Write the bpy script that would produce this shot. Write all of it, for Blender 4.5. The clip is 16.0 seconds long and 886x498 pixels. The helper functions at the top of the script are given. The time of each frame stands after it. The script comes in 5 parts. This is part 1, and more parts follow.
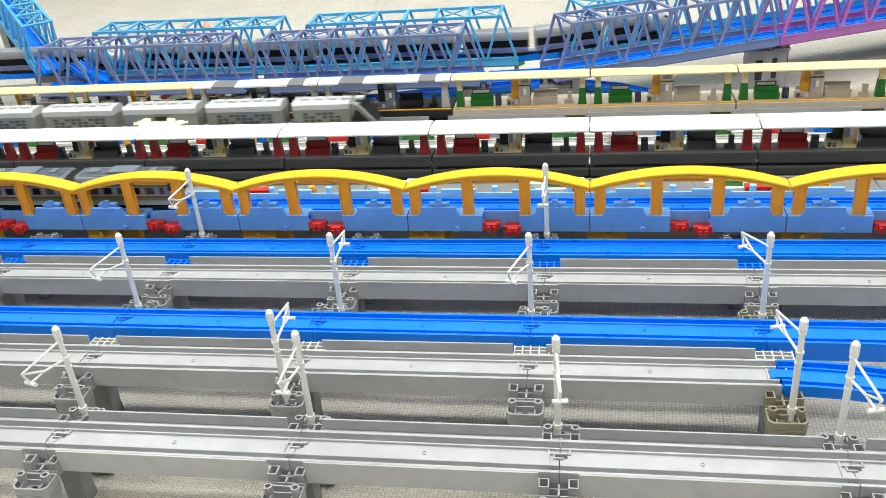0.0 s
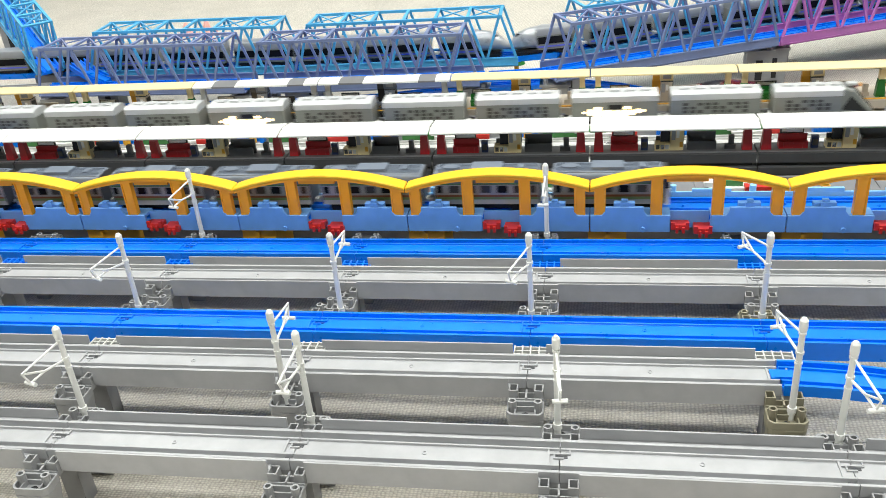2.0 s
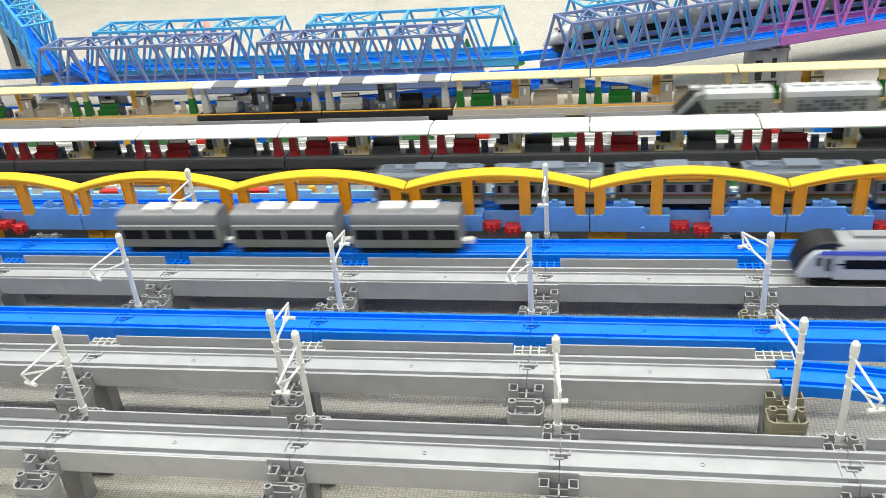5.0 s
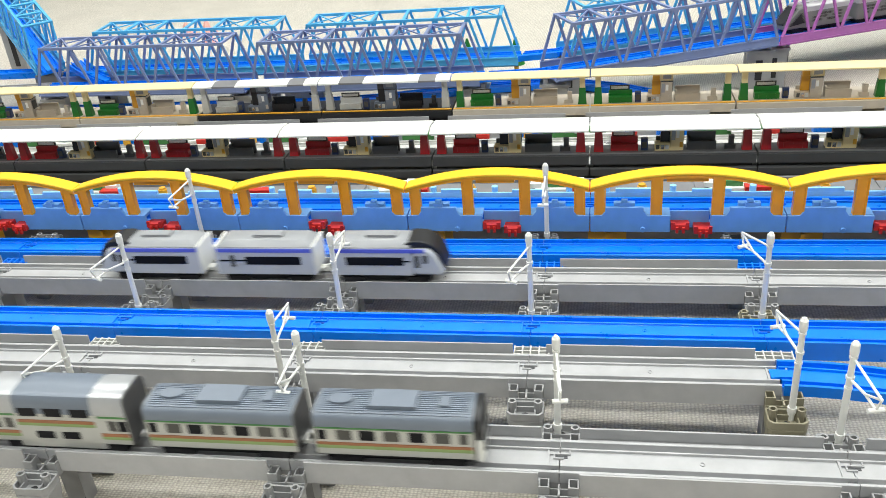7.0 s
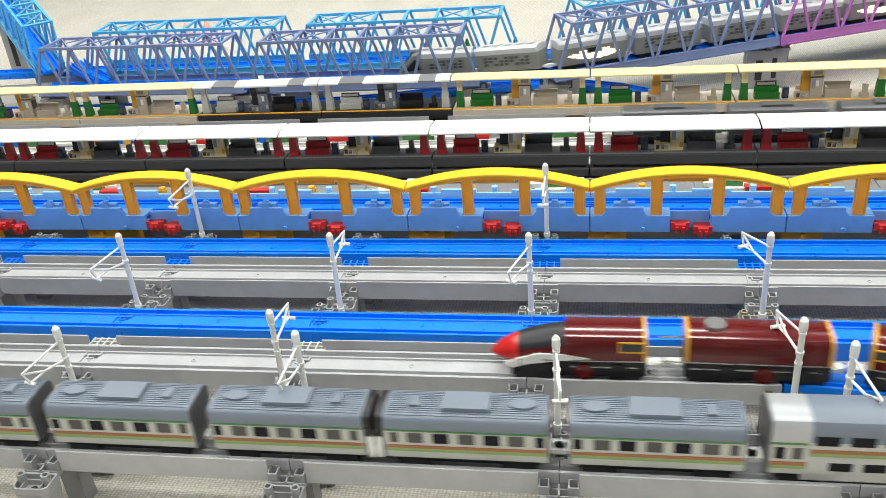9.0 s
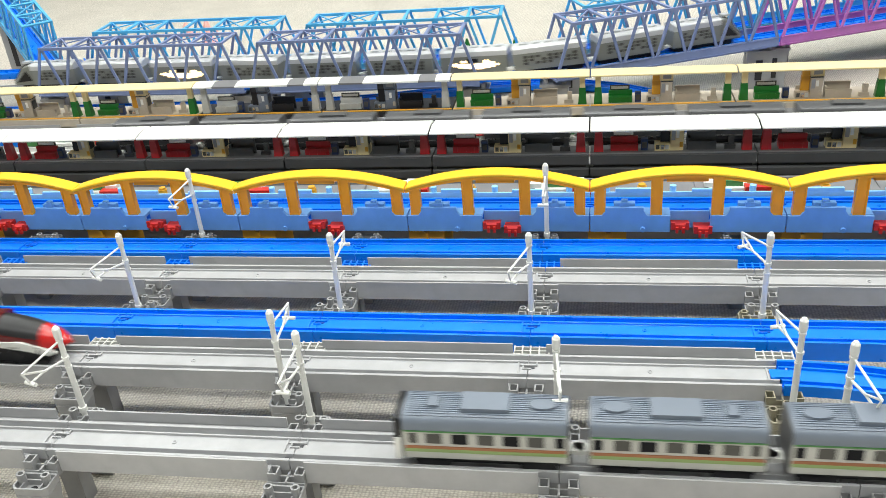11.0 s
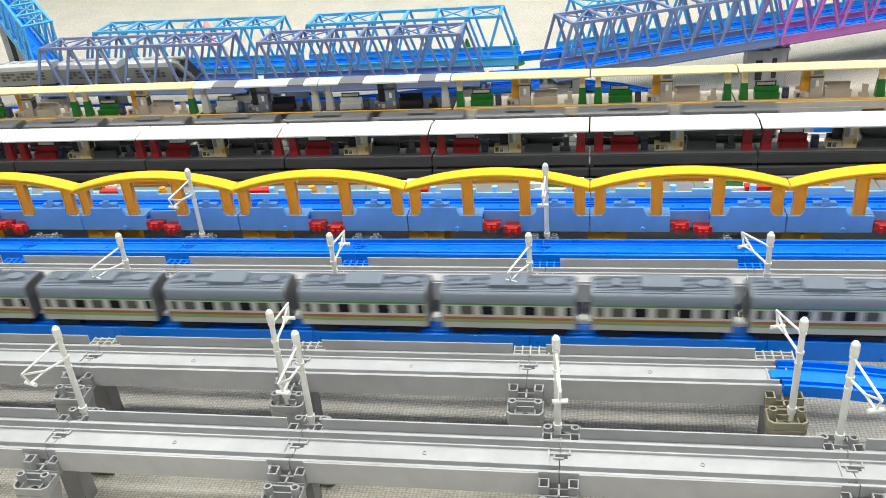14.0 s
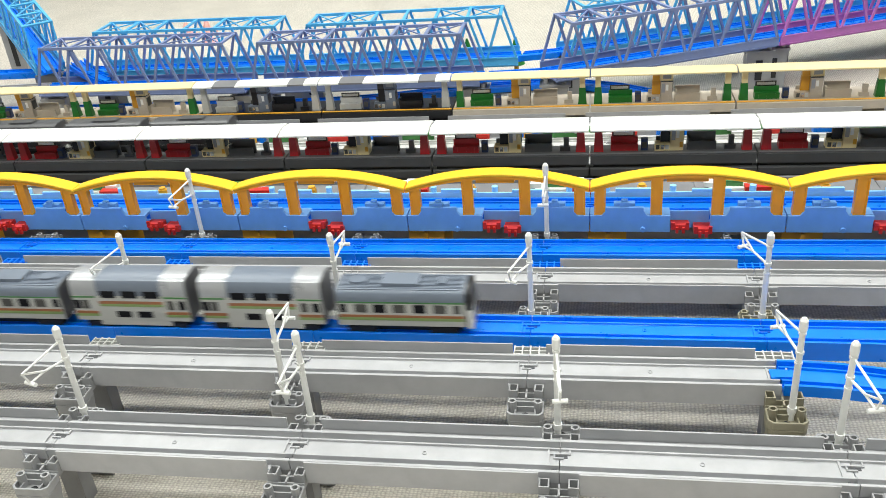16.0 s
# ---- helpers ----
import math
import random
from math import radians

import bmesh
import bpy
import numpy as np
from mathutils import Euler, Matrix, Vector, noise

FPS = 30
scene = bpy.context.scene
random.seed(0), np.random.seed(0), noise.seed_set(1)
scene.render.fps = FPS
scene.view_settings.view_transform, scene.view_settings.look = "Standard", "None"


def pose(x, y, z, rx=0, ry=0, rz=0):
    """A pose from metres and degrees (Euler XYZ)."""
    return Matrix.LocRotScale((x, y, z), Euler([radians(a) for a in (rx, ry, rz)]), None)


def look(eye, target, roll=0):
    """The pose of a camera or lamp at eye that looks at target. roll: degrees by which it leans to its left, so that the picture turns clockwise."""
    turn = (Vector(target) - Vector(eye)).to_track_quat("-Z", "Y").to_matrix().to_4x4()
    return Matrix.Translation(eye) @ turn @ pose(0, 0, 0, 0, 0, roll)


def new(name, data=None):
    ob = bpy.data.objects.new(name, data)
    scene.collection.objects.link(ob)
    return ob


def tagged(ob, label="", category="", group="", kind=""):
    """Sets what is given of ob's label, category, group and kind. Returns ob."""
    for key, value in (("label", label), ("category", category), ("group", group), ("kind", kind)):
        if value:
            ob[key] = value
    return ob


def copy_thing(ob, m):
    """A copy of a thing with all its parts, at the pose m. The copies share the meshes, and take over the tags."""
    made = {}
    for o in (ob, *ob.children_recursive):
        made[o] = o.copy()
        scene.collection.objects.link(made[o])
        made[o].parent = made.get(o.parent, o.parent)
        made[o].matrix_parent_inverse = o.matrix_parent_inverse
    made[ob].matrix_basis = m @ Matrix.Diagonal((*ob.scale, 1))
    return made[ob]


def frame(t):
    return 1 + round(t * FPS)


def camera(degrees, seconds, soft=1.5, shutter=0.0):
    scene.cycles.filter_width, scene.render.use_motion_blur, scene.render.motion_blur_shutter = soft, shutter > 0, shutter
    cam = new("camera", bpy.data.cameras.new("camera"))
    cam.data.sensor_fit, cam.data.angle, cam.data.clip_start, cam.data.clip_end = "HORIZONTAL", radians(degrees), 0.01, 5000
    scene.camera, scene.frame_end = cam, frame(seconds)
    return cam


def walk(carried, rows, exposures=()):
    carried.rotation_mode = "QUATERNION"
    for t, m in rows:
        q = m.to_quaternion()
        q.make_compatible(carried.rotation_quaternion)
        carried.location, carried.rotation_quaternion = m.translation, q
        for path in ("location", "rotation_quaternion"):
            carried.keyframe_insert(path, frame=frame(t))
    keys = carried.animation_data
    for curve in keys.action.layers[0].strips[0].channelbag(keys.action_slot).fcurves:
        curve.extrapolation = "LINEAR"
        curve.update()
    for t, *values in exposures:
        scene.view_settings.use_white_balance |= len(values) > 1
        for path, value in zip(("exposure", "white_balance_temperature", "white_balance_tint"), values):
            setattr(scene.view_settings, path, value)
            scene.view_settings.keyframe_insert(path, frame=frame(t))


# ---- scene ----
# ---- camera ----
EYE = (0.1314, -0.5200, 0.4703)
AIM = (-0.0372, 0.3453, -0.0017)
cam = camera(54.4, 16.0, soft=0.5, shutter=0.5)
walk(cam, [(0, look(EYE, AIM, -5.154)), (16, look(EYE, AIM, -5.154))], exposures=[(0, 0.0), (16, 0.0)])

# ---- world and light ----
FLOOR = -0.075
CEIL = 2.35
world = bpy.data.worlds.new("world")
scene.world = world
world.use_nodes = True
world.node_tree.nodes["Background"].inputs[0].default_value = (0.9, 0.95, 1.0, 1)
world.node_tree.nodes["Background"].inputs[1].default_value = 0.3
LAMP_WATTS = (20.5, 20.5, 28.0)


# ---- small tools ----
def bx(bm, x0, x1, y0, y1, z0, z1):
    """A box between the given limits."""
    v = [bm.verts.new((x, y, z)) for x in (x0, x1) for y in (y0, y1) for z in (z0, z1)]
    for f in ((0, 1, 3, 2), (4, 6, 7, 5), (0, 4, 5, 1), (2, 3, 7, 6), (0, 2, 6, 4), (1, 5, 7, 3)):
        bm.faces.new([v[i] for i in f])


def sweep(bm, prof, x0, x1, axis="x"):
    """A closed outline of (y, z) drawn along x from x0 to x1 (or of (x, z) along y)."""
    mk = (lambda a, p: (a, p[0], p[1])) if axis == "x" else (lambda a, p: (p[0], a, p[1]))
    a = [bm.verts.new(mk(x0, p)) for p in prof]
    b = [bm.verts.new(mk(x1, p)) for p in prof]
    n = len(prof)
    fs = [bm.faces.new((a[i], a[(i + 1) % n], b[(i + 1) % n], b[i])) for i in range(n)]
    fs += [bm.faces.new(a[::-1]), bm.faces.new(b)]
    bmesh.ops.recalc_face_normals(bm, faces=fs)


def rod(bm, p0, p1, r, n=8, r2=None):
    """A round bar from p0 to p1, tapering to r2."""
    p0, p1 = Vector(p0), Vector(p1)
    d = p1 - p0
    q = d.to_track_quat("Z", "Y").to_matrix()
    r2 = r if r2 is None else r2
    a, b = [], []
    for i in range(n):
        t = 2 * math.pi * (i + 0.5) / n
        u = q @ Vector((math.cos(t), math.sin(t), 0))
        a.append(bm.verts.new(p0 + u * r))
        b.append(bm.verts.new(p1 + u * r2))
    for i in range(n):
        bm.faces.new((a[i], a[(i + 1) % n], b[(i + 1) % n], b[i]))
    bm.faces.new(a[::-1])
    bm.faces.new(b)


def bar(bm, p0, p1, w, h):
    """A square bar from p0 to p1, w across and h deep."""
    p0, p1 = Vector(p0), Vector(p1)
    q = (p1 - p0).to_track_quat("X", "Z").to_matrix()
    v = []
    for p in (p0, p1):
        for sy, sz in ((-1, -1), (1, -1), (1, 1), (-1, 1)):
            v.append(bm.verts.new(p + q @ Vector((0, sy * w / 2, sz * h / 2))))
    for f in ((0, 3, 2, 1), (4, 5, 6, 7), (0, 1, 5, 4), (1, 2, 6, 5), (2, 3, 7, 6), (3, 0, 4, 7)):
        bm.faces.new([v[i] for i in f])


def tube(bm, x, y, z0, z1, hx, hy, wall, n=4):
    """An upright open tube: square for n=4, otherwise round, with a floor part way down."""
    def ring(sx, sy, z):
        if n == 4:
            return [bm.verts.new((x + a * sx, y + b * sy, z)) for a, b in ((-1, -1), (1, -1), (1, 1), (-1, 1))]
        return [bm.verts.new((x + math.cos(2 * math.pi * i / n) * sx, y + math.sin(2 * math.pi * i / n) * sy, z)) for i in range(n)]
    r = [ring(hx, hy, z0), ring(hx, hy, z1), ring(hx - wall, hy - wall, z1), ring(hx - wall, hy - wall, z0 + (z1 - z0) * 0.25)]
    for k in range(3):
        for i in range(n):
            bm.faces.new((r[k][i], r[k][(i + 1) % n], r[k + 1][(i + 1) % n], r[k + 1][i]))
    bm.faces.new(r[3])


def mesh_of(name, bm, mat, bevel=0.0):
    if bevel:
        es = [e for e in bm.edges if len(e.link_faces) == 2 and e.calc_face_angle(0) > 0.6]
        bmesh.ops.bevel(bm, geom=es, offset=bevel, segments=1, affect="EDGES", clamp_overlap=True)
    me = bpy.data.meshes.new(name)
    bm.to_mesh(me)
    bm.free()
    for p in me.polygons:
        p.use_smooth = True
    me.set_sharp_from_angle(angle=radians(32))
    me.materials.append(mat)
    return me


def part(name, bm, mat, parent, label="", bevel=0.0):
    """Links a bmesh as one mesh object under a thing or a part."""
    ob = new(name, mesh_of(name, bm, mat, bevel))
    ob.parent = parent
    if label:
        ob["label"] = label
    return ob


def B1(*a):
    bm = bmesh.new()
    bx(bm, *a)
    return bm


def thing(name, label, category, group=""):
    return tagged(new(name), label, category, group)


def solo(name, bm, mat, label="", category="", group="", kind="", bevel=0.0):
    return tagged(new(name, mesh_of(name, bm, mat, bevel)), label, category, group, kind)


# ---- materials ----
def material(name):
    m = bpy.data.materials.new(name)
    m.use_nodes = True
    nt = m.node_tree
    return m, nt, nt.nodes["Principled BSDF"]


def node(nt, kind, **kw):
    n = nt.nodes.new(kind)
    for k, v in kw.items():
        n.inputs[k].default_value = v
    return n


def plastic(name, col, rough=0.34, wear=0.10, bump=0.04, spec=0.5, scale=1.0, metal=0.0, coat=0.0):
    """Moulded toy plastic: faint mottling, dust and scuffs, small relief, slight differences piece by piece."""
    m, nt, p = material(name)
    L = nt.links
    tc = node(nt, "ShaderNodeTexCoord")
    info = node(nt, "ShaderNodeObjectInfo")
    big = node(nt, "ShaderNodeTexNoise", Scale=38.0 * scale, Detail=4.0, Roughness=0.6)
    fine = node(nt, "ShaderNodeTexNoise", Scale=900.0 * scale, Detail=2.0)
    L.new(tc.outputs["Object"], big.inputs["Vector"])
    L.new(tc.outputs["Object"], fine.inputs["Vector"])
    ramp = node(nt, "ShaderNodeMapRange")
    ramp.inputs["From Min"].default_value, ramp.inputs["From Max"].default_value = 0.3, 0.72
    ramp.inputs["To Min"].default_value, ramp.inputs["To Max"].default_value = 1.0 - wear, 1.0 + wear * 0.6
    L.new(big.outputs["Fac"], ramp.inputs["Value"])
    vary = node(nt, "ShaderNodeMapRange")
    vary.inputs["To Min"].default_value, vary.inputs["To Max"].default_value = 1 - wear * 0.5, 1 + wear * 0.3
    L.new(info.outputs["Random"], vary.inputs["Value"])
    mul = node(nt, "ShaderNodeMath")
    mul.operation = "MULTIPLY"
    L.new(ramp.outputs[0], mul.inputs[0])
    L.new(vary.outputs[0], mul.inputs[1])
    hue = node(nt, "ShaderNodeHueSaturation")
    hue.inputs["Color"].default_value = (*col, 1)
    L.new(mul.outputs[0], hue.inputs["Value"])
    L.new(hue.outputs["Color"], p.inputs["Base Color"])
    rr = node(nt, "ShaderNodeMapRange")
    rr.inputs["To Min"].default_value, rr.inputs["To Max"].default_value = rough - 0.08, rough + 0.12
    L.new(big.outputs["Fac"], rr.inputs["Value"])
    L.new(rr.outputs[0], p.inputs["Roughness"])
    bp = node(nt, "ShaderNodeBump", Strength=bump, Distance=0.0006)
    L.new(fine.outputs["Fac"], bp.inputs["Height"])
    L.new(bp.outputs[0], p.inputs["Normal"])
    p.inputs["Specular IOR Level"].default_value = spec
    p.inputs["Metallic"].default_value = metal
    p.inputs["Coat Weight"].default_value = coat
    return m


def glow(name, col, power):
    m, nt, p = material(name)
    p.inputs["Base Color"].default_value = (*col, 1)
    p.inputs["Emission Color"].default_value = (*col, 1)
    p.inputs["Emission Strength"].default_value = power
    return m


def carpet(name):
    """Looped beige carpet tile, loops about 4 mm apart, in rows."""
    m, nt, p = material(name)
    L = nt.links
    tc = node(nt, "ShaderNodeTexCoord")
    mp = node(nt, "ShaderNodeMapping")
    mp.inputs["Scale"].default_value = (280, 390, 1)
    mp.inputs["Rotation"].default_value = (0, 0, 0.03)
    L.new(tc.outputs["Object"], mp.inputs["Vector"])
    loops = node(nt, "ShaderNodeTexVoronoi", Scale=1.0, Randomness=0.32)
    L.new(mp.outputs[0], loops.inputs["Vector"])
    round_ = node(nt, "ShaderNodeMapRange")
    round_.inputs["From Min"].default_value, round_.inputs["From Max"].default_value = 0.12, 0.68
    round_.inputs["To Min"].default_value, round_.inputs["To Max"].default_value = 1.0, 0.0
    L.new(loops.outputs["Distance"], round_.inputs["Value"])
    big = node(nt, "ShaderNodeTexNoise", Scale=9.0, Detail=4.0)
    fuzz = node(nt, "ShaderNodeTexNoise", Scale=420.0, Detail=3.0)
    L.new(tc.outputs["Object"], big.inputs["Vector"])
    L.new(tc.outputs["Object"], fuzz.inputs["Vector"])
    # pale loop tops, darker gaps: shade between the loops is mixed into the colour
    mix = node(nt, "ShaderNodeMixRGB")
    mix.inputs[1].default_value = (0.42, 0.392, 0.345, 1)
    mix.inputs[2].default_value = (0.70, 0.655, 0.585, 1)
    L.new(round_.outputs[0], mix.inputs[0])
    hue = node(nt, "ShaderNodeHueSaturation")
    rg = node(nt, "ShaderNodeMapRange")
    rg.inputs["To Min"].default_value, rg.inputs["To Max"].default_value = 0.7, 1.3
    both = node(nt, "ShaderNodeMixRGB")
    both.inputs[0].default_value = 0.5
    L.new(big.outputs["Fac"], both.inputs[1])
    L.new(fuzz.outputs["Fac"], both.inputs[2])
    L.new(both.outputs[0], rg.inputs["Value"])
    L.new(rg.outputs[0], hue.inputs["Value"])
    L.new(mix.outputs[0], hue.inputs["Color"])
    L.new(hue.outputs[0], p.inputs["Base Color"])
    p.inputs["Roughness"].default_value = 0.95
    p.inputs["Specular IOR Level"].default_value = 0.1
    bp = node(nt, "ShaderNodeBump", Strength=0.5, Distance=0.0015)
    L.new(round_.outputs[0], bp.inputs["Height"])
    L.new(bp.outputs[0], p.inputs["Normal"])
    return m


GREY = plastic("grey_plastic", (0.41, 0.412, 0.425), 0.31)
GREY_DK = plastic("dark_grey_plastic", (0.20, 0.20, 0.21), 0.4)
PIER = plastic("pier_grey", (0.315, 0.317, 0.322), 0.42)
PIER_OLIVE = plastic("pier_olive", (0.26, 0.24, 0.17), 0.45)
BLUE = plastic("rail_blue", (0.0, 0.205, 0.88), 0.28)
BLUE_DK = plastic("rail_blue_dark", (0.0, 0.05, 0.35), 0.35)
SKY = plastic("sky_blue_plastic", (0.155, 0.37, 0.80), 0.36)
PALE = plastic("pale_blue_plastic", (0.30, 0.62, 0.90), 0.34)
YELLOW = plastic("yellow_plastic", (1.0, 0.56, 0.02), 0.34, 0.06)
# darker copy of the arch yellow: shade on its upright faces, as colour
YELLOW_SHADED = plastic("yellow_plastic_shaded", (0.96, 0.38, 0.012), 0.34, 0.06)
ORANGE = plastic("orange_pier", (0.62, 0.30, 0.02), 0.4)
RED = plastic("red_plastic", (0.62, 0.03, 0.02), 0.34)
REDWINE = plastic("dark_red_plastic", (0.42, 0.018, 0.022), 0.36)
WHITE = plastic("white_plastic", (0.80, 0.80, 0.77), 0.36, 0.05)
PALE_GREY = plastic("pale_grey_plastic", (0.55, 0.55, 0.53), 0.36)
NAVY = plastic("navy_plastic", (0.02, 0.04, 0.12), 0.36)
DECK = plastic("platform_grey", (0.085, 0.086, 0.09), 0.36)
CHARCOAL = plastic("charcoal_plastic", (0.055, 0.057, 0.062), 0.36)
BLACK = plastic("black_plastic", (0.012, 0.012, 0.014), 0.4)
PURPLE = plastic("lavender_plastic", (0.19, 0.245, 0.44), 0.36)
CYAN = plastic("cyan_plastic", (0.08, 0.42, 0.74), 0.36)
PINK = plastic("orchid_plastic", (0.46, 0.15, 0.46), 0.36)
PINKISH = plastic("pale_pink_plastic", (0.85, 0.45, 0.40), 0.5)
CREAM = plastic("cream_plastic", (0.80, 0.66, 0.36), 0.36, 0.05)
SAND = plastic("sand_plastic", (0.50, 0.44, 0.36), 0.4)
GREEN = plastic("green_plastic", (0.01, 0.16, 0.02), 0.36)
GOLD = plastic("gold_line", (0.75, 0.38, 0.03), 0.36)
SILVER = plastic("silver_paint", (0.44, 0.45, 0.47), 0.28, 0.06, metal=0.3)
ROOF = plastic("roof_grey", (0.165, 0.195, 0.245), 0.36, 0.06)
SILVER_PALE = plastic("pale_silver_paint", (0.60, 0.61, 0.62), 0.3, 0.06, metal=0.15)
BODY = plastic("car_ivory", (0.52, 0.52, 0.49), 0.3, 0.05)
ROOF_LT = plastic("roof_light_grey", (0.30, 0.31, 0.33), 0.35, 0.06)
ICE = plastic("ice_white", (0.56, 0.58, 0.62), 0.3, 0.05)
STRIPE_G = plastic("stripe_green", (0.25, 0.36, 0.13), 0.34)
STRIPE_DG = plastic("stripe_dark_green", (0.06, 0.22, 0.06), 0.34)
STRIPE_O = plastic("stripe_orange", (0.33, 0.13, 0.055), 0.34)
STRIPE_V = plastic("stripe_violet", (0.12, 0.15, 0.72), 0.34)
DARKWIN = plastic("window_dark", (0.008, 0.008, 0.011), 0.45, spec=0.15)
DULL = plastic("dull_silver", (0.24, 0.25, 0.23), 0.36, 0.08)
GREYWIN = plastic("window_grey", (0.085, 0.083, 0.076), 0.4, spec=0.3)
STEEL = plastic("steel_trim", (0.45, 0.45, 0.46), 0.25, 0.05, metal=0.8)
MAROON = plastic("maroon_gloss", (0.11, 0.004, 0.005), 0.16, 0.06, coat=0.4)
SCARLET = plastic("scarlet_gloss", (0.55, 0.012, 0.01), 0.2, 0.06, coat=0.4)
PLASTER = plastic("plaster", (0.30, 0.30, 0.29), 0.8, 0.05, 0.2)
CARPET = carpet("carpet_loops")
LAMP = glow("lamp_white", (1.0, 0.96, 0.88), 3.0)
HEADLAMP = glow("train_lamp_glow", (1.0, 0.72, 0.38), 3.6)

# ---- room ----
RX0, RX1, RY0, RY1 = -3.4, 3.4, -2.4, 4.1
for nm, a in (("wall_north", (RX0, RX1, RY1, RY1 + 0.1, FLOOR, CEIL)), ("wall_south", (RX0, RX1, RY0 - 0.1, RY0, FLOOR, CEIL)),
              ("wall_east", (RX1, RX1 + 0.1, RY0, RY1, FLOOR, CEIL)), ("wall_west", (RX0 - 0.1, RX0, RY0, RY1, FLOOR, CEIL))):
    solo(nm, B1(*a), PLASTER, "plain white painted room wall", "wall", kind="structure")
solo("ceiling", B1(RX0, RX1, RY0, RY1, CEIL, CEIL + 0.1), PLASTER, "plain white ceiling with light panels", "ceiling", kind="structure")
floor = solo("floor", B1(RX0, RX1, RY0, RY1, FLOOR - 0.1, FLOOR - 0.006), GREY_DK, "floor of beige looped carpet tiles", "floor", kind="structure")
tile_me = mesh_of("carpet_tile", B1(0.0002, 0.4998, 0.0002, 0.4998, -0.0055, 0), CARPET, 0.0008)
for ix in range(13):
    for iy in range(13):
        t = new("carpet_tile", tile_me)
        t.parent = floor
        t.location = (-3.245 + 0.5 * ix, -2.38 + 0.5 * iy, FLOOR)

for ix in range(3):
    for iy in range(3):
        cx, cy = -1.7 + 1.7 * ix, -1.1 + 1.5 * iy
        lt = thing("ceiling_light", "white ceiling light panel in slim frame", "ceiling light", "ceiling lights")
        lt.location = (cx, cy, CEIL)
        bm = bmesh.new()
        for a in ((-0.62, 0.62, -0.17, -0.15), (-0.62, 0.62, 0.15, 0.17), (-0.62, -0.6, -0.15, 0.15), (0.6, 0.62, -0.15, 0.15)):
            bx(bm, *a, -0.03, -0.001)
        part("frame", bm, WHITE, lt)
        part("diffuser", B1(-0.598, 0.598, -0.148, 0.148, -0.02, -0.002), LAMP, lt)
        la = bpy.data.lights.new("ceiling_lamp", "AREA")
        la.shape, la.size, la.size_y, la.energy, la.color = "RECTANGLE", 1.2, 0.3, LAMP_WATTS[iy], (0.965, 1.0, 0.96)
        new("ceiling_lamp", la).matrix_world = look((cx, cy, CEIL - 0.035), (cx, cy, 0))

# ---- rails ----
S = 0.216
# outline of a track section: (y, z), lips, wheel paths and the middle plate
RAIL_PROF = [(-0.019, -0.008), (-0.019, 0.0026), (-0.0162, 0.0026), (-0.0160, -0.0040), (-0.0105, -0.0040), (-0.0103, 0.0016), (-0.0086, 0.0016), (-0.0084, -0.0006),
             (0.0084, -0.0006), (0.0086, 0.0016), (0.0103, 0.0016), (0.0105, -0.0040), (0.0160, -0.0040), (0.0162, 0.0026), (0.019, 0.0026), (0.019, -0.008)]


def rail_bm(length=S, deep=-0.008):
    bm = bmesh.new()
    h = length / 2 - 0.0003
    sweep(bm, [(y, deep if z == -0.008 else z) for y, z in RAIL_PROF], -h, h)
    return bm


def ring_mark(parent, mat):
    bm = bmesh.new()
    tube(bm, 0, 0, -0.001, 0.0001, 0.0021, 0.0021, 0.0006, 12)
    part("mould_ring", bm, mat, parent)


def tongue(parent, mat):
    """The interlocking hook and slot at a section's end."""
    j = S / 2
    bm = bmesh.new()
    bx(bm, j - 0.0095, j - 0.0080, -0.0083, 0.0083, -0.004, 0.0010)
    bx(bm, j - 0.0078, j + 0.0085, 0.0035, 0.0048, -0.003, 0.0011)
    bx(bm, j + 0.0072, j + 0.0085, 0.0050, 0.0083, -0.003, 0.0011)
    bx(bm, j - 0.0050, j + 0.0030, -0.0012, 0.0001, -0.003, 0.0008)
    bx(bm, j - 0.0050, j - 0.0037, 0.0003, 0.0034, -0.003, 0.0008)
    part("joint_rim", bm, mat, parent, bevel=0.0002)
    bm = bmesh.new()
    bx(bm, j - 0.0062, j - 0.0012, -0.0154, -0.0110, -0.0030, -0.0016)
    bx(bm, j - 0.0036, j + 0.0060, 0.0004, 0.0030, -0.0030, -0.0002)
    part("joint_slot", bm, CHARCOAL if mat is GREY else BLUE_DK, parent)


def viaduct_rail():
    t = thing("viaduct_rail", "grey plastic toy viaduct track with low side walls", "toy track", "grey viaduct tracks")
    part("track_bed", rail_bm(), GREY, t, bevel=0.00025)
    ring_mark(t, GREY)
    tongue(t, GREY)
    for s in (-1, 1):
        bm = bmesh.new()
        bx(bm, -0.0925, 0.0925, *sorted((s * 0.0203, s * 0.0250)), -0.010, -0.0016)
        part("ledge", bm, GREY, t)
        bm = bmesh.new()
        bx(bm, -0.0925, 0.0925, *sorted((s * 0.0257, s * 0.0272)), -0.0125, 0.0085)
        bx(bm, -0.0925, -0.0912, *sorted((s * 0.0195, s * 0.0256)), -0.0125, -0.0020)
        bx(bm, 0.0912, 0.0925, *sorted((s * 0.0195, s * 0.0256)), -0.0125, -0.0020)
        part("side_wall", bm, GREY, t, bevel=0.0003)
    return t


def blue_rail():
    t = thing("blue_rail", "bright blue plastic toy track section", "toy track", "blue tracks")
    part("track_bed", rail_bm(S, -0.017), BLUE, t, bevel=0.00025)
    ring_mark(t, BLUE)
    tongue(t, BLUE)
    return t


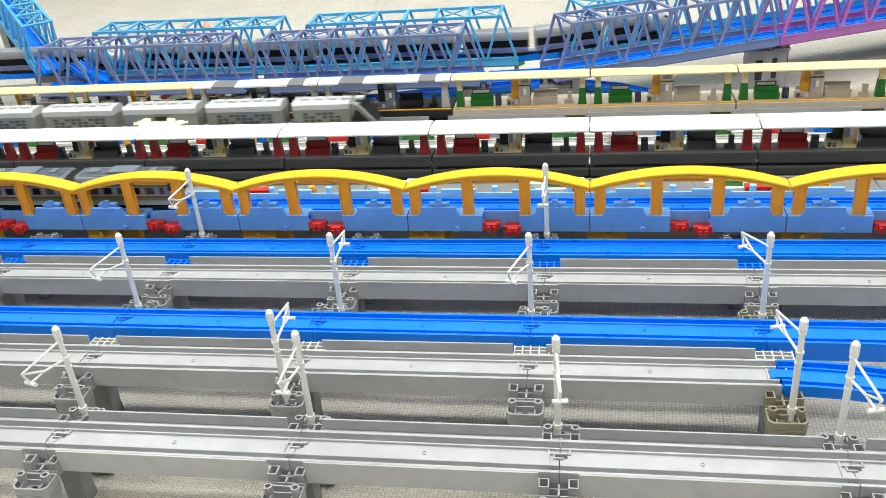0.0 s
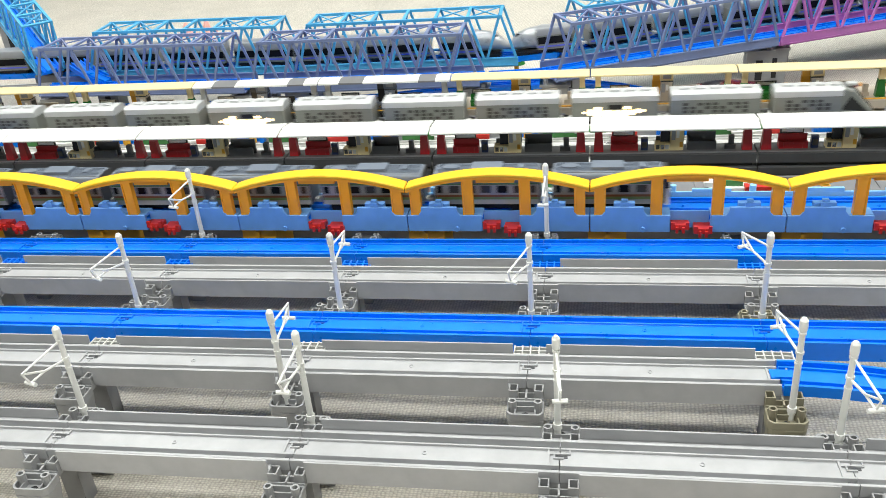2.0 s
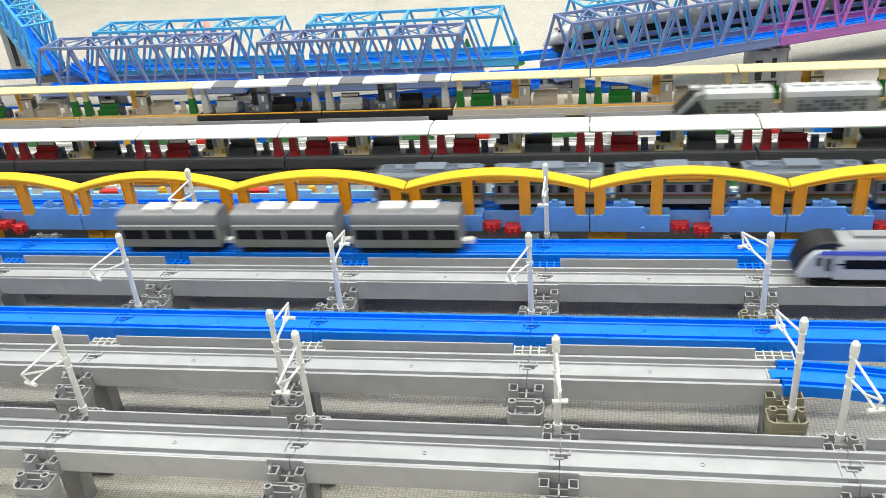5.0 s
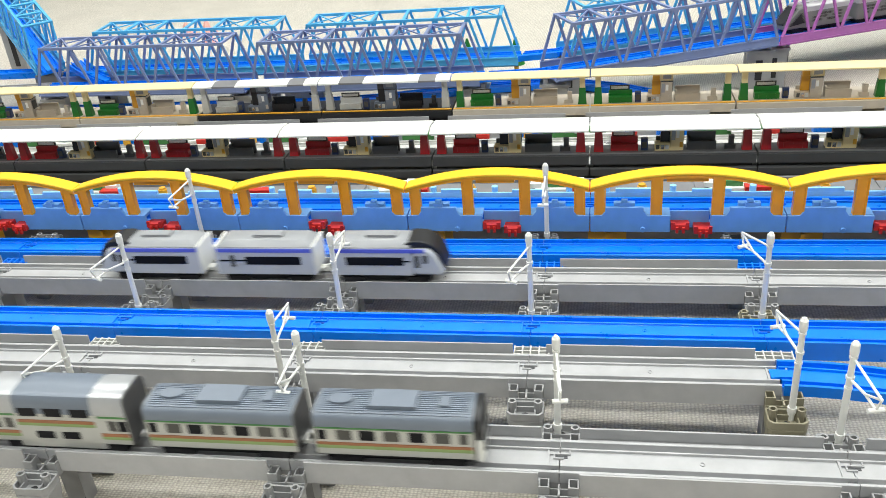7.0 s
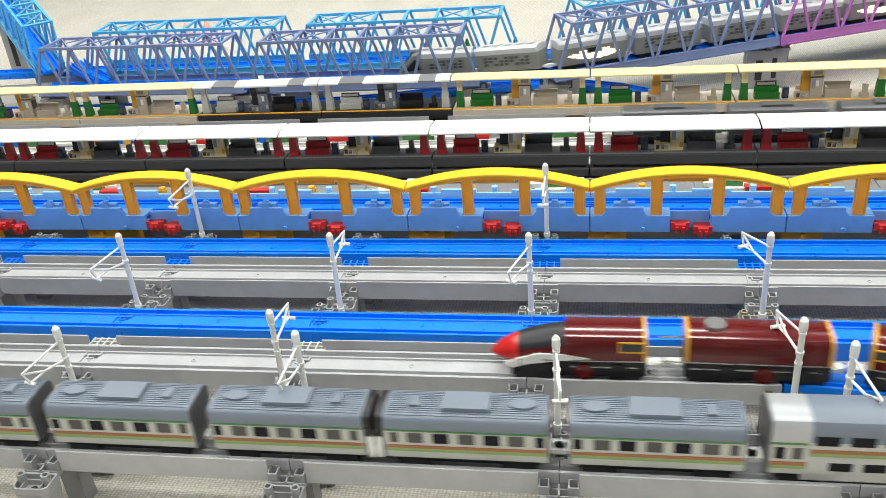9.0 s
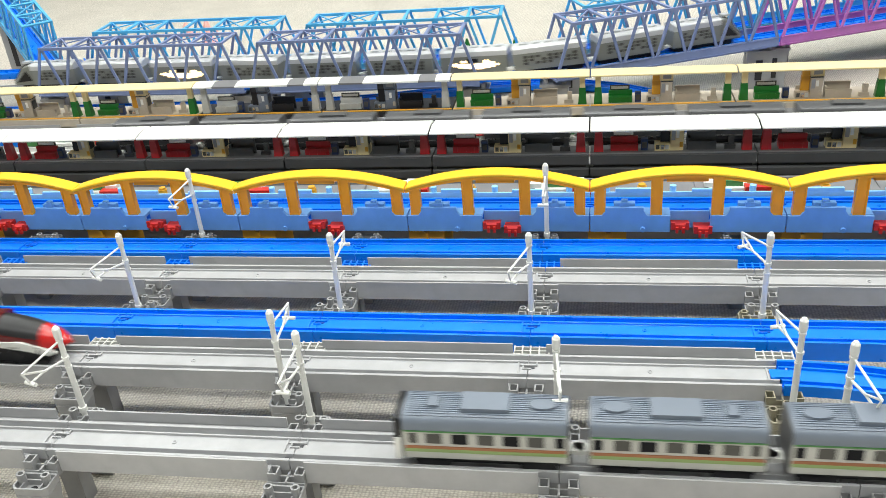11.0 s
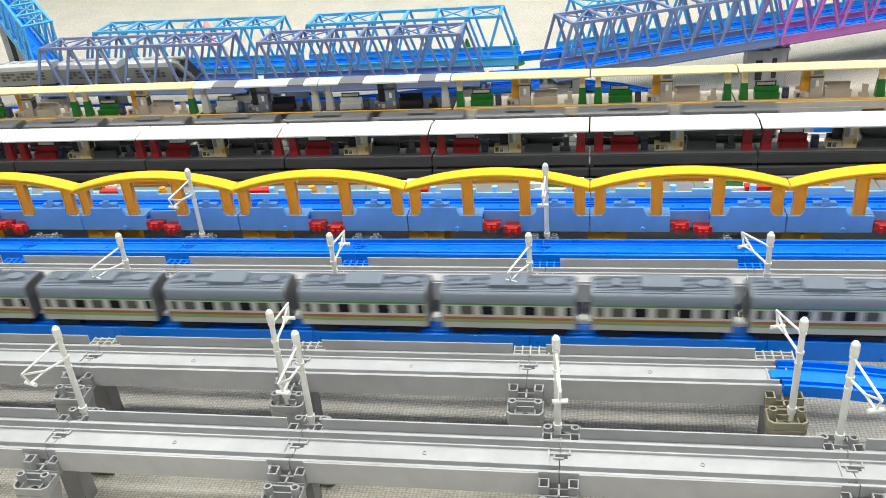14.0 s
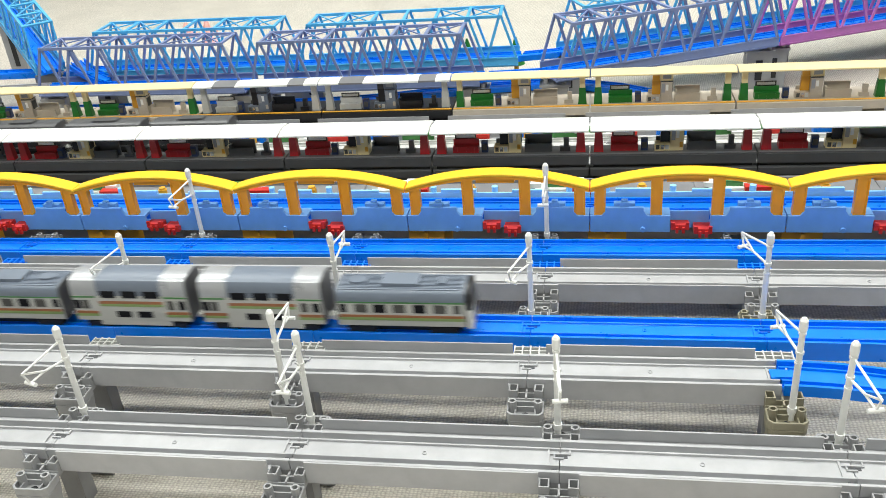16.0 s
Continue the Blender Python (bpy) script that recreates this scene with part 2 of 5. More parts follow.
def place(master, used, m):
    """The first use moves the master, the others copy it."""
    if used:
        return copy_thing(master, m)
    used.append(1)
    master.matrix_basis = m
    return master


def row_pose(x, y0, slope, z=0.0, dy=0.0):
    a = math.atan(slope)
    return pose(x - dy * math.sin(a), y0 + slope * x + dy * math.cos(a), z, 0, 0, math.degrees(a))


ROWS = {"A": (0.0, 0.0, 0.0), "B": (-0.2483, 0.1160, 0.0010), "C": (-0.2495, 0.1828, -0.0055),
        "D": (-0.2406, 0.2787, -0.0047), "E": (-0.2456, 0.3438, -0.0050)}
grey_master, grey_used = viaduct_rail(), []
blue_master, blue_used = blue_rail(), []
for key, n0, n1 in (("A", -11, 11), ("B", -9, 2), ("D", -10, 11)):
    x0, y0, s = ROWS[key]
    for n in range(n0, n1 + 1):
        place(grey_master, grey_used, row_pose(x0 + n * S, y0, s))
for key, n0, n1 in (("C", -10, 11), ("E", -10, 11)):
    x0, y0, s = ROWS[key]
    for n in range(n0, n1 + 1):
        place(blue_master, blue_used, row_pose(x0 + n * S, y0, s))

# curved blue track that joins the end of row B
CURVE_R = 0.43
CURVE_X = ROWS["B"][0] + 2.5 * S


def b_path(x):
    """Place and heading on row B's line, bending towards the front past the joint."""
    y = ROWS["B"][1] + ROWS["B"][2] * x
    if x <= CURVE_X:
        return x, y, 0.0
    a = min((x - CURVE_X) / CURVE_R, math.pi / 4)
    rest = max(0.0, (x - CURVE_X) - CURVE_R * math.pi / 4)
    px = CURVE_X + CURVE_R * math.sin(a) + rest * math.cos(a)
    py = y - CURVE_R * (1 - math.cos(a)) - rest * math.sin(a)
    return px, py, -math.degrees(a)


def curve_rail(a0, a1):
    t = thing("curved_rail", "bright blue curved plastic toy track section", "toy track", "blue curved tracks")
    bm = bmesh.new()
    n = 12
    rings = []
    for i in range(n + 1):
        a = a0 + (a1 - a0) * i / n
        rings.append([bm.verts.new(((CURVE_R + y) * math.sin(a), -CURVE_R + (CURVE_R + y) * math.cos(a), z)) for y, z in RAIL_PROF])
    k = len(RAIL_PROF)
    for i in range(n):
        for j in range(k):
            bm.faces.new((rings[i][j], rings[i][(j + 1) % k], rings[i + 1][(j + 1) % k], rings[i + 1][j]))
    bm.faces.new(rings[0])
    bm.faces.new(rings[-1][::-1])
    bmesh.ops.recalc_face_normals(bm, faces=bm.faces)
    part("track_bed", bm, BLUE, t)
    return t


cr = curve_rail(0.004, math.pi / 8)
tongue_bm = bmesh.new()
bx(tongue_bm, -0.007, 0.012, -0.0060, 0.0060, -0.0008, 0.0012)
bx(tongue_bm, -0.004, 0.010, -0.0058, -0.0045, 0.0012, 0.002)
part("joint_hook", tongue_bm, BLUE, cr)
cr.location = (CURVE_X, ROWS["B"][1] + ROWS["B"][2] * CURVE_X, 0)
cr2 = curve_rail(math.pi / 8 + 0.001, math.pi / 4)
cr2.location = cr.location
bm = rail_bm(1.2)
br = thing("blue_rail", "bright blue plastic toy track section", "toy track", "blue tracks")
part("track_bed", bm, BLUE, br)
ex, ey, ea = b_path(CURVE_X + CURVE_R * math.pi / 4 + 0.602)
br.matrix_basis = pose(ex, ey, 0, 0, 0, ea)


# ---- piers and masts ----
def pier(side, mat, group, mast_hole=True):
    """A block pier beside a joint: the leg stands on the floor, its top carries tubes that clip under the track."""
    t = thing("pier_block", "grey plastic bridge pier block with round studs" if mat is PIER else "olive grey plastic bridge pier block", "bridge pier", group)
    s = side
    Y = lambda a, b: sorted((s * a, s * b))
    bm = bmesh.new()
    # tapered leg
    top = [(-0.0160, 0.033), (0.0160, 0.033), (0.0160, 0.0495), (0.0125, 0.053), (-0.0125, 0.053), (-0.0160, 0.0495)]
    rings = []
    for z, k, g in ((-0.0175, 1.0, 1.0), (-0.023, 0.97, 0.98), (-0.032, 0.86, 0.94), (FLOOR, 0.86, 0.94)):
        rings.append([bm.verts.new((x * k, s * (0.043 + (y - 0.043) * g), z)) for x, y in top])
    for a, b in zip(rings, rings[1:]):
        for i in range(6):
            bm.faces.new((a[i], a[(i + 1) % 6], b[(i + 1) % 6], b[i]))
    bm.faces.new(rings[0])
    bm.faces.new(rings[-1][::-1])
    bmesh.ops.recalc_face_normals(bm, faces=bm.faces)
    part("leg", bm, mat, t, bevel=0.0006)
    # hollow top plate, one moulded rim round a sunk floor
    hexa = lambda k, g, z: [bm.verts.new((x * k, s * (0.043 + (y - 0.043) * g), z)) for x, y in top]
    bm = bmesh.new()
    rings = [hexa(1.0, 1.0, -0.0174), hexa(1.0, 1.0, -0.0100), hexa(0.90, 0.82, -0.0100), hexa(0.90, 0.82, -0.0160)]
    for a, b in zip(rings, rings[1:]):
        for i in range(6):
            bm.faces.new((a[i], a[(i + 1) % 6], b[(i + 1) % 6], b[i]))
    bm.faces.new(rings[0][::-1])
    bm.faces.new(rings[-1])
    bmesh.ops.recalc_face_normals(bm, faces=bm.faces)
    part("top_plate", bm, mat, t, bevel=0.0003)
    bm = bmesh.new()
    u = [(-0.0092, 0.0505), (-0.0092, 0.0402), (0.0092, 0.0402), (0.0092, 0.0505), (0.0080, 0.0505), (0.0080, 0.0414), (-0.0080, 0.0414), (-0.0080, 0.0505)]
    lo, hi = [[bm.verts.new((x, s * y, z)) for x, y in u] for z in (-0.0159, -0.0108)]
    for i in range(8):
        bm.faces.new((lo[i], lo[(i + 1) % 8], hi[(i + 1) % 8], hi[i]))
    bm.faces.new(lo[::-1])
    bm.faces.new(hi)
    bmesh.ops.recalc_face_normals(bm, faces=bm.faces)
    part("rib", bm, mat, t)
    for x in (-0.0112, 0.0112):
        bm = bmesh.new()
        tube(bm, x, s * 0.0418, -0.0159, -0.0035, 0.0038, 0.0036, 0.0015, 10)
        part("stud", bm, mat, t)
        bm = bmesh.new()
        tube(bm, x, s * 0.0262, -0.0150, -0.0012, 0.0040, 0.0050, 0.0011, 4)
        part("clip_tube", bm, mat, t)
    bm = bmesh.new()
    bx(bm, -0.0155, 0.0155, *Y(0.0318, 0.0328), -0.014, -0.0085)
    bx(bm, -0.0008, 0.0008, *Y(0.021, 0.0328), -0.014, -0.0072)
    bx(bm, -0.0068, 0.0068, *Y(0.0255, 0.0267), -0.014, -0.0072)
    part("clip_grid", bm, mat, t)
    bm = bmesh.new()
    rod(bm, (0, s * 0.0463, -0.0159), (0, s * 0.0463, -0.0154), 0.0034, 6)
    part("socket", bm, BLACK, t)
    return t


def under_pier():
    """The leg under the track's middle."""
    t = thing("track_support", "dark grey plastic support under viaduct track", "track support", "track supports")
    part("leg", B1(-0.009, 0.009, -0.004, 0.012, FLOOR, -0.0135), PIER, t, bevel=0.001)
    part("cap", B1(-0.016, 0.016, -0.0185, 0.0185, -0.0133, -0.0083), PIER, t, bevel=0.0005)
    return t


PM = {}


def put_pier(side, mat, x, y0, s):
    key = (side, mat.name)
    if key not in PM:
        PM[key] = (pier(side, mat, "pier blocks"), [])
    place(PM[key][0], PM[key][1], row_pose(x, y0, s))


def lattice(mat, colour):
    """Small clip grid on the far side of a joint between two lines."""
    t = thing("joint_lattice", colour + " plastic clip lattice at track joint", "track clip", "joint lattices")
    for y in (0.0225, 0.0282, 0.034):
        part("long_bar", B1(-0.015, 0.0185, y, y + 0.0013, -0.0065, -0.0005), mat, t)
    for x in (-0.015, -0.0075, 0.0, 0.008, 0.0172):
        part("cross_bar", B1(x, x + 0.0013, 0.0205, 0.0362, -0.0060, 0.0), mat, t)
    for x in (-0.012, 0.012):
        bm = bmesh.new()
        tube(bm, x, 0.0245, -0.012, -0.0025, 0.0028, 0.0030, 0.001, 4)
        part("clip_tube", bm, mat, t)
    return t


LT = {"B": (lattice(PALE_GREY, "light grey"), []), "D": (lattice(BLUE, "bright blue"), [])}
UP = (under_pier(), [])
for key, sides in (("A", (-1, 1)), ("B", (-1,)), ("C", (1,)), ("D", (-1,)), ("E", (1,))):
    x0, y0, s = ROWS[key]
    for n in range(-10, 11):
        x = x0 + (n + 0.5) * S
        if key == "B" and n > 2:
            continue
        if abs(x) < 1.15:
            for sd in sides:
                put_pier(sd, PIER_OLIVE if (key == "B" and n == 2) or (key == "C" and n == 2) else PIER, x, y0, s)
        place(UP[0], UP[1], row_pose(x, y0, s))
        if key in "BD" and abs(x) < 1.0:
            place(LT[key][0], LT[key][1], row_pose(x, y0, s))


def catenary(arm, group="overhead line masts"):
    """A white mast, 91 mm tall, with a bracket arm; arm: way of the bracket in degrees."""
    t = thing("catenary_mast", "white plastic overhead line mast with bracket arm", "line mast", group)
    bm = bmesh.new()
    rod(bm, (0, 0, -0.0125), (0, 0, 0.050), 0.0029, 12, 0.0027)
    part("mast", bm, WHITE, t)
    bm = bmesh.new()
    rod(bm, (0, 0, 0.0503), (0, 0, 0.079), 0.0026, 12, 0.0024)
    part("upper_mast", bm, WHITE, t)
    for z, r, h in ((-0.002, 0.0038, 0.005), (0.0565, 0.0034, 0.0025), (0.0465, 0.0032, 0.002), (0.0755, 0.0032, 0.0018), (0.079, 0.0033, 0.0018)):
        bm = bmesh.new()
        rod(bm, (0, 0, z), (0, 0, z + h), r, 12)
        part("collar", bm, WHITE, t, bevel=0.0003)
    bm = bmesh.new()
    rod(bm, (0, 0, 0.081), (0, 0, 0.088), 0.0036, 12, 0.0034)
    rod(bm, (0, 0, 0.088), (0, 0, 0.0905), 0.0034, 12, 0.0018)
    part("cap", bm, WHITE, t)
    q = Matrix.Rotation(radians(arm), 3, "Z")
    P = lambda a, z: q @ Vector((a, 0, z))
    bm = bmesh.new()
    rod(bm, P(0.002, 0.0755), P(0.044, 0.0700), 0.0011, 6)
    rod(bm, P(0.002, 0.0565), P(0.023, 0.0590), 0.0012, 6)
    rod(bm, P(0.023, 0.0590), P(0.044, 0.0700), 0.0011, 6)
    rod(bm, P(0.023, 0.0590), P(0.039, 0.0575), 0.0011, 6)
    rod(bm, P(0.044, 0.0700), P(0.039, 0.0575), 0.0010, 6)
    part("bracket", bm, WHITE, t)
    bm = bmesh.new()
    u = q @ Vector((0, 1, 0))
    rod(bm, P(0.039, 0.0570) - u * 0.006, P(0.039, 0.0570) + u * 0.006, 0.0019, 8)
    part("wire_clamp", bm, WHITE, t)
    return t


# x, y, z of the foot; bracket way; lean in degrees about y and x
MASTS = [(-0.3273, 0.0455, -0.006, 254, 0.0, 0.0), (-0.1096, 0.0455, -0.006, 266, 0.0, 0.0), (0.1048, 0.0455, -0.006, 276, 0.0, 0.0), (0.3258, 0.0455, -0.006, 282, 0, 0),
         (-0.1425, 0.0766, -0.006, 90, 0, 0), (0.2959, 0.0766, -0.006, 105, 0, 0),
         (-0.3557, 0.2165, -0.004, 250, 0, 0), (-0.1264, 0.2165, -0.004, 88, 0, 0), (0.0727, 0.2165, -0.004, 247, 0, 0), (0.2951, 0.2165, -0.004, 115, 0, 0),
         (-0.3508, 0.3838, -0.003, 258, 0, 0), (0.0810, 0.3838, -0.003, 268, 0, 0)]
for x, y, z, arm, ly, lx in MASTS:
    catenary(arm).matrix_basis = pose(x, y, z, lx, ly, 0)

# ---- arched viaduct, sky blue with yellow arches ----
F_X, F_Y, F_S, F_Z = -0.5174, 0.3900, -0.0120, 0.0
F_RAIL_Y, F_RAIL_Z = 0.041, 0.012


def arch_z(u):
    """Height of the arch's top along a section, u from 0 to 1."""
    return 0.0570 + 0.0170 * (1 - (2 * u - 1) ** 2)


def arch_section():
    t = thing("arched_viaduct", "sky blue toy viaduct section with yellow arch", "toy viaduct", "arched viaduct sections")
    e = 0.0006
    # front wall with stepped top, left and right panels
    for x0, x1, xb in ((e, 0.0905, 0.039), (0.1345, S - e, 0.176)):
        bm = bmesh.new()
        st = [(x0, 0.0), (x1, 0.0), (x1, 0.021), (xb + 0.0255, 0.021), (xb + 0.0215, 0.0265), (xb + 0.0215, 0.0315), (xb - 0.0215, 0.0315), (xb - 0.0215, 0.0265), (xb - 0.0255, 0.021), (x0, 0.021)]
        sweep(bm, st, -0.004, 0.0, "y")
        bx(bm, x0, x1, 0.0005, 0.018, 0.017, 0.021)
        part("front_panel", bm, SKY, t, bevel=0.0006)
        bm = bmesh.new()
        bx(bm, xb - 0.012, xb + 0.012, 0.0006, 0.008, 0.026, 0.0345)
        bx(bm, xb - 0.005, xb + 0.005, -0.0035, 0.0004, 0.0317, 0.0368)
        bx(bm, xb - 0.0035, xb + 0.0035, -0.002, 0.003, 0.037, 0.0395)
        part("lug", bm, SKY, t, bevel=0.0006)
    part("recess_panel", B1(0.091, 0.134, 0.008, 0.0105, 0.0, 0.021), SKY, t)
    part("deck", B1(e, S - e, 0.011, 0.070, 0.0, 0.0035), SKY, t)
    # back wall, pale, with small notches
    bm = bmesh.new()
    bx(bm, e, S - e, 0.0640, 0.0665, 0.0036, 0.019)
    bx(bm, 0.03, 0.075, 0.0640, 0.0680, 0.0192, 0.0235)
    bx(bm, 0.12, 0.165, 0.0640, 0.0680, 0.0192, 0.0225)
    part("back_panel", bm, PALE, t, bevel=0.0005)
    for x in (0.02, 0.098, 0.19):
        bm = bmesh.new()
        rod(bm, (x, 0.069, 0.016), (x, 0.069, 0.026), 0.004, 10)
        part("peg", bm, PALE, t)
    # walkway frames beside the track
    for x in (0.006, 0.045, 0.150, 0.190):
        bm = bmesh.new()
        bx(bm, x, x + 0.018, 0.0175, 0.0195, 0.012, 0.016)
        bx(bm, x, x + 0.002, 0.0115, 0.0174, 0.012, 0.016)
        bx(bm, x + 0.016, x + 0.018, 0.0115, 0.0174, 0.012, 0.016)
        part("walkway_frame", bm, PALE, t)
    bm = bmesh.new()
    n = 18
    out = [(e + (S - 2 * e) * i / n, arch_z(i / n)) for i in range(n + 1)]
    sweep(bm, out + [(x, z - 0.0035) for x, z in out[::-1]], -0.004, 0.017, "y")
    part("arch", bm, YELLOW, t, bevel=0.0008)
    # rib, tab and posts: the arch's yellow with shade put into the colour
    bm = bmesh.new()
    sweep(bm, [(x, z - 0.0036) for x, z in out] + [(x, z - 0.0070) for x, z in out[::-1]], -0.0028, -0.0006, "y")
    part("arch_rib", bm, YELLOW_SHADED, t)
    part("arch_tab", B1(0.085, 0.130, 0.0, 0.010, arch_z(0.5) - 0.0125, arch_z(0.5) - 0.0062), YELLOW_SHADED, t)
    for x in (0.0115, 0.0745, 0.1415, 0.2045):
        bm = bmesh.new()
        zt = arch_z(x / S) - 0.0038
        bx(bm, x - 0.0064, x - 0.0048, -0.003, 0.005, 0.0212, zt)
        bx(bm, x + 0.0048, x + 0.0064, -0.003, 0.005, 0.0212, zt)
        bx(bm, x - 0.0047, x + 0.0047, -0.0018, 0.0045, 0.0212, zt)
        part("post", bm, YELLOW_SHADED, t, bevel=0.0005)
    for x, d, h in ((0.1015, 0.0, 0.0), (0.1265, 0.004, -0.003)):
        bm = bmesh.new()
        bx(bm, x - 0.010, x + 0.010, -0.006 - d, 0.0075, 0.004 + h, 0.010 + h)
        bx(bm, x - 0.010, x - 0.006, -0.006 - d, -0.003 - d, 0.0102 + h, 0.013 + h)
        bx(bm, x + 0.006, x + 0.010, -0.006 - d, -0.003 - d, 0.0102 + h, 0.013 + h)
        bx(bm, x - 0.005, x - 0.002, -0.009 - d, -0.0062 - d, 0.001 + h, 0.008 + h)
        bx(bm, x + 0.002, x + 0.005, -0.009 - d, -0.0062 - d, 0.001 + h, 0.008 + h)
        part("lever", bm, RED, t, "red plastic lever", bevel=0.0004)
    bm = bmesh.new()
    rod(bm, (0.06, -0.007, 0.004), (0.06, -0.0042, 0.004), 0.003, 10)
    part("peg", bm, SKY, t)
    return t


arch_m, arch_u = arch_section(), []
f_rail_used = []
orange = thing("orange_pier", "orange plastic bridge pier under blue viaduct", "bridge pier", "orange piers")
part("leg", B1(-0.022, 0.022, 0.004, 0.060, FLOOR + 0.004, -0.0005), ORANGE, orange, bevel=0.0015)
part("foot", B1(-0.028, 0.028, 0.0, 0.064, FLOOR, FLOOR + 0.0038), ORANGE, orange, bevel=0.001)
part("rib", B1(-0.002, 0.002, 0.0, 0.0038, FLOOR + 0.004, -0.004), ORANGE, orange)
or_used = []
for n in range(-7, 14):
    x = F_X + n * S
    place(arch_m, arch_u, row_pose(x, F_Y, F_S, F_Z))
    copy_thing(blue_master, row_pose(x + S / 2, F_Y, F_S, F_RAIL_Z, F_RAIL_Y))
    place(orange, or_used, row_pose(x + 0.02, F_Y, F_S))


# ---- platforms ----
def kiosk(t, x, y, z, body, pale, tall=0.0):
    """A stall: low counter, a panelled box with posters, and for tall ones a lintel up to the canopy."""
    part("kiosk_counter", B1(x - 0.020, x - 0.0005, y, y + 0.012, z, z + 0.010), pale, t, bevel=0.0004)
    box = part("kiosk_box", B1(x, x + 0.017, y, y + 0.018, z, z + 0.031), pale, t, bevel=0.0004)
    part("kiosk_glass", B1(x + 0.0172, x + 0.0178, y + 0.003, y + 0.015, z + 0.014, z + 0.028), GREYWIN, t)
    part("kiosk_frame", B1(x - 0.0004, x + 0.0174, y + 0.0002, y + 0.0184, z + 0.0312, z + 0.0325), CHARCOAL, t)
    for k in range(3):
        part("goods_shelf", B1(x - 0.0185 + k * 0.006, x - 0.0140 + k * 0.006, y - 0.0007, y - 0.0001, z + 0.002, z + 0.008), (GREYWIN, STEEL, PALE_GREY)[k], t)
    part("poster", B1(x + 0.0012, x + 0.0062, y - 0.0007, y - 0.0001, z + 0.015, z + 0.029), ROOF_LT, box)
    part("poster", B1(x + 0.0072, x + 0.0112, y - 0.0007, y - 0.0001, z + 0.018, z + 0.027), WHITE, box)
    part("poster", B1(x + 0.0120, x + 0.0162, y - 0.0007, y - 0.0001, z + 0.005, z + 0.012), GOLD if pale is CREAM else SAND, box)
    part("kiosk_side", B1(x - 0.0125, x - 0.0004, y + 0.006, y + 0.0118, z + 0.0102, z + 0.0322), ORANGE if pale is SAND else BLACK, t)
    part("counter_back", B1(x - 0.018, x - 0.002, y + 0.0122, y + 0.014, z, z + 0.016), SAND if pale is SAND else GREYWIN, t)
    if tall:
        part("lintel", B1(x - 0.001, x + 0.018, y + 0.001, y + 0.012, z + 0.0328, z + tall), CREAM if pale is SAND else ROOF, t)
        part("lintel_sign", B1(x + 0.003, x + 0.015, y + 0.0002, y + 0.0009, z + 0.036, z + tall - 0.004), ROOF_LT, t)
        part("column", B1(x - 0.012, x - 0.0018, y + 0.004, y + 0.0119, z + 0.0324, z + tall), GOLD if pale is SAND else CHARCOAL, t)


def bench(t, x, y, z, mat):
    bm = bmesh.new()
    bx(bm, x - 0.018, x + 0.018, y, y + 0.012, z, z + 0.009)
    bx(bm, x - 0.018, x + 0.018, y + 0.009, y + 0.012, z + 0.009, z + 0.017)
    for k in range(-1, 2):
        bx(bm, x + k * 0.012 - 0.0004, x + k * 0.012 + 0.0004, y - 0.0006, y, z, z + 0.009)
    part("bench", bm, mat, t)
    bm = bmesh.new()
    bx(bm, x - 0.016, x + 0.014, y + 0.0122, y + 0.014, z + 0.013, z + 0.024)
    board = part("notice_board", bm, GREYWIN, t)
    bm = bmesh.new()
    bx(bm, x - 0.014, x + 0.012, y + 0.0112, y + 0.0121, z + 0.0185, z + 0.0225)
    part("notice", bm, WHITE, board)


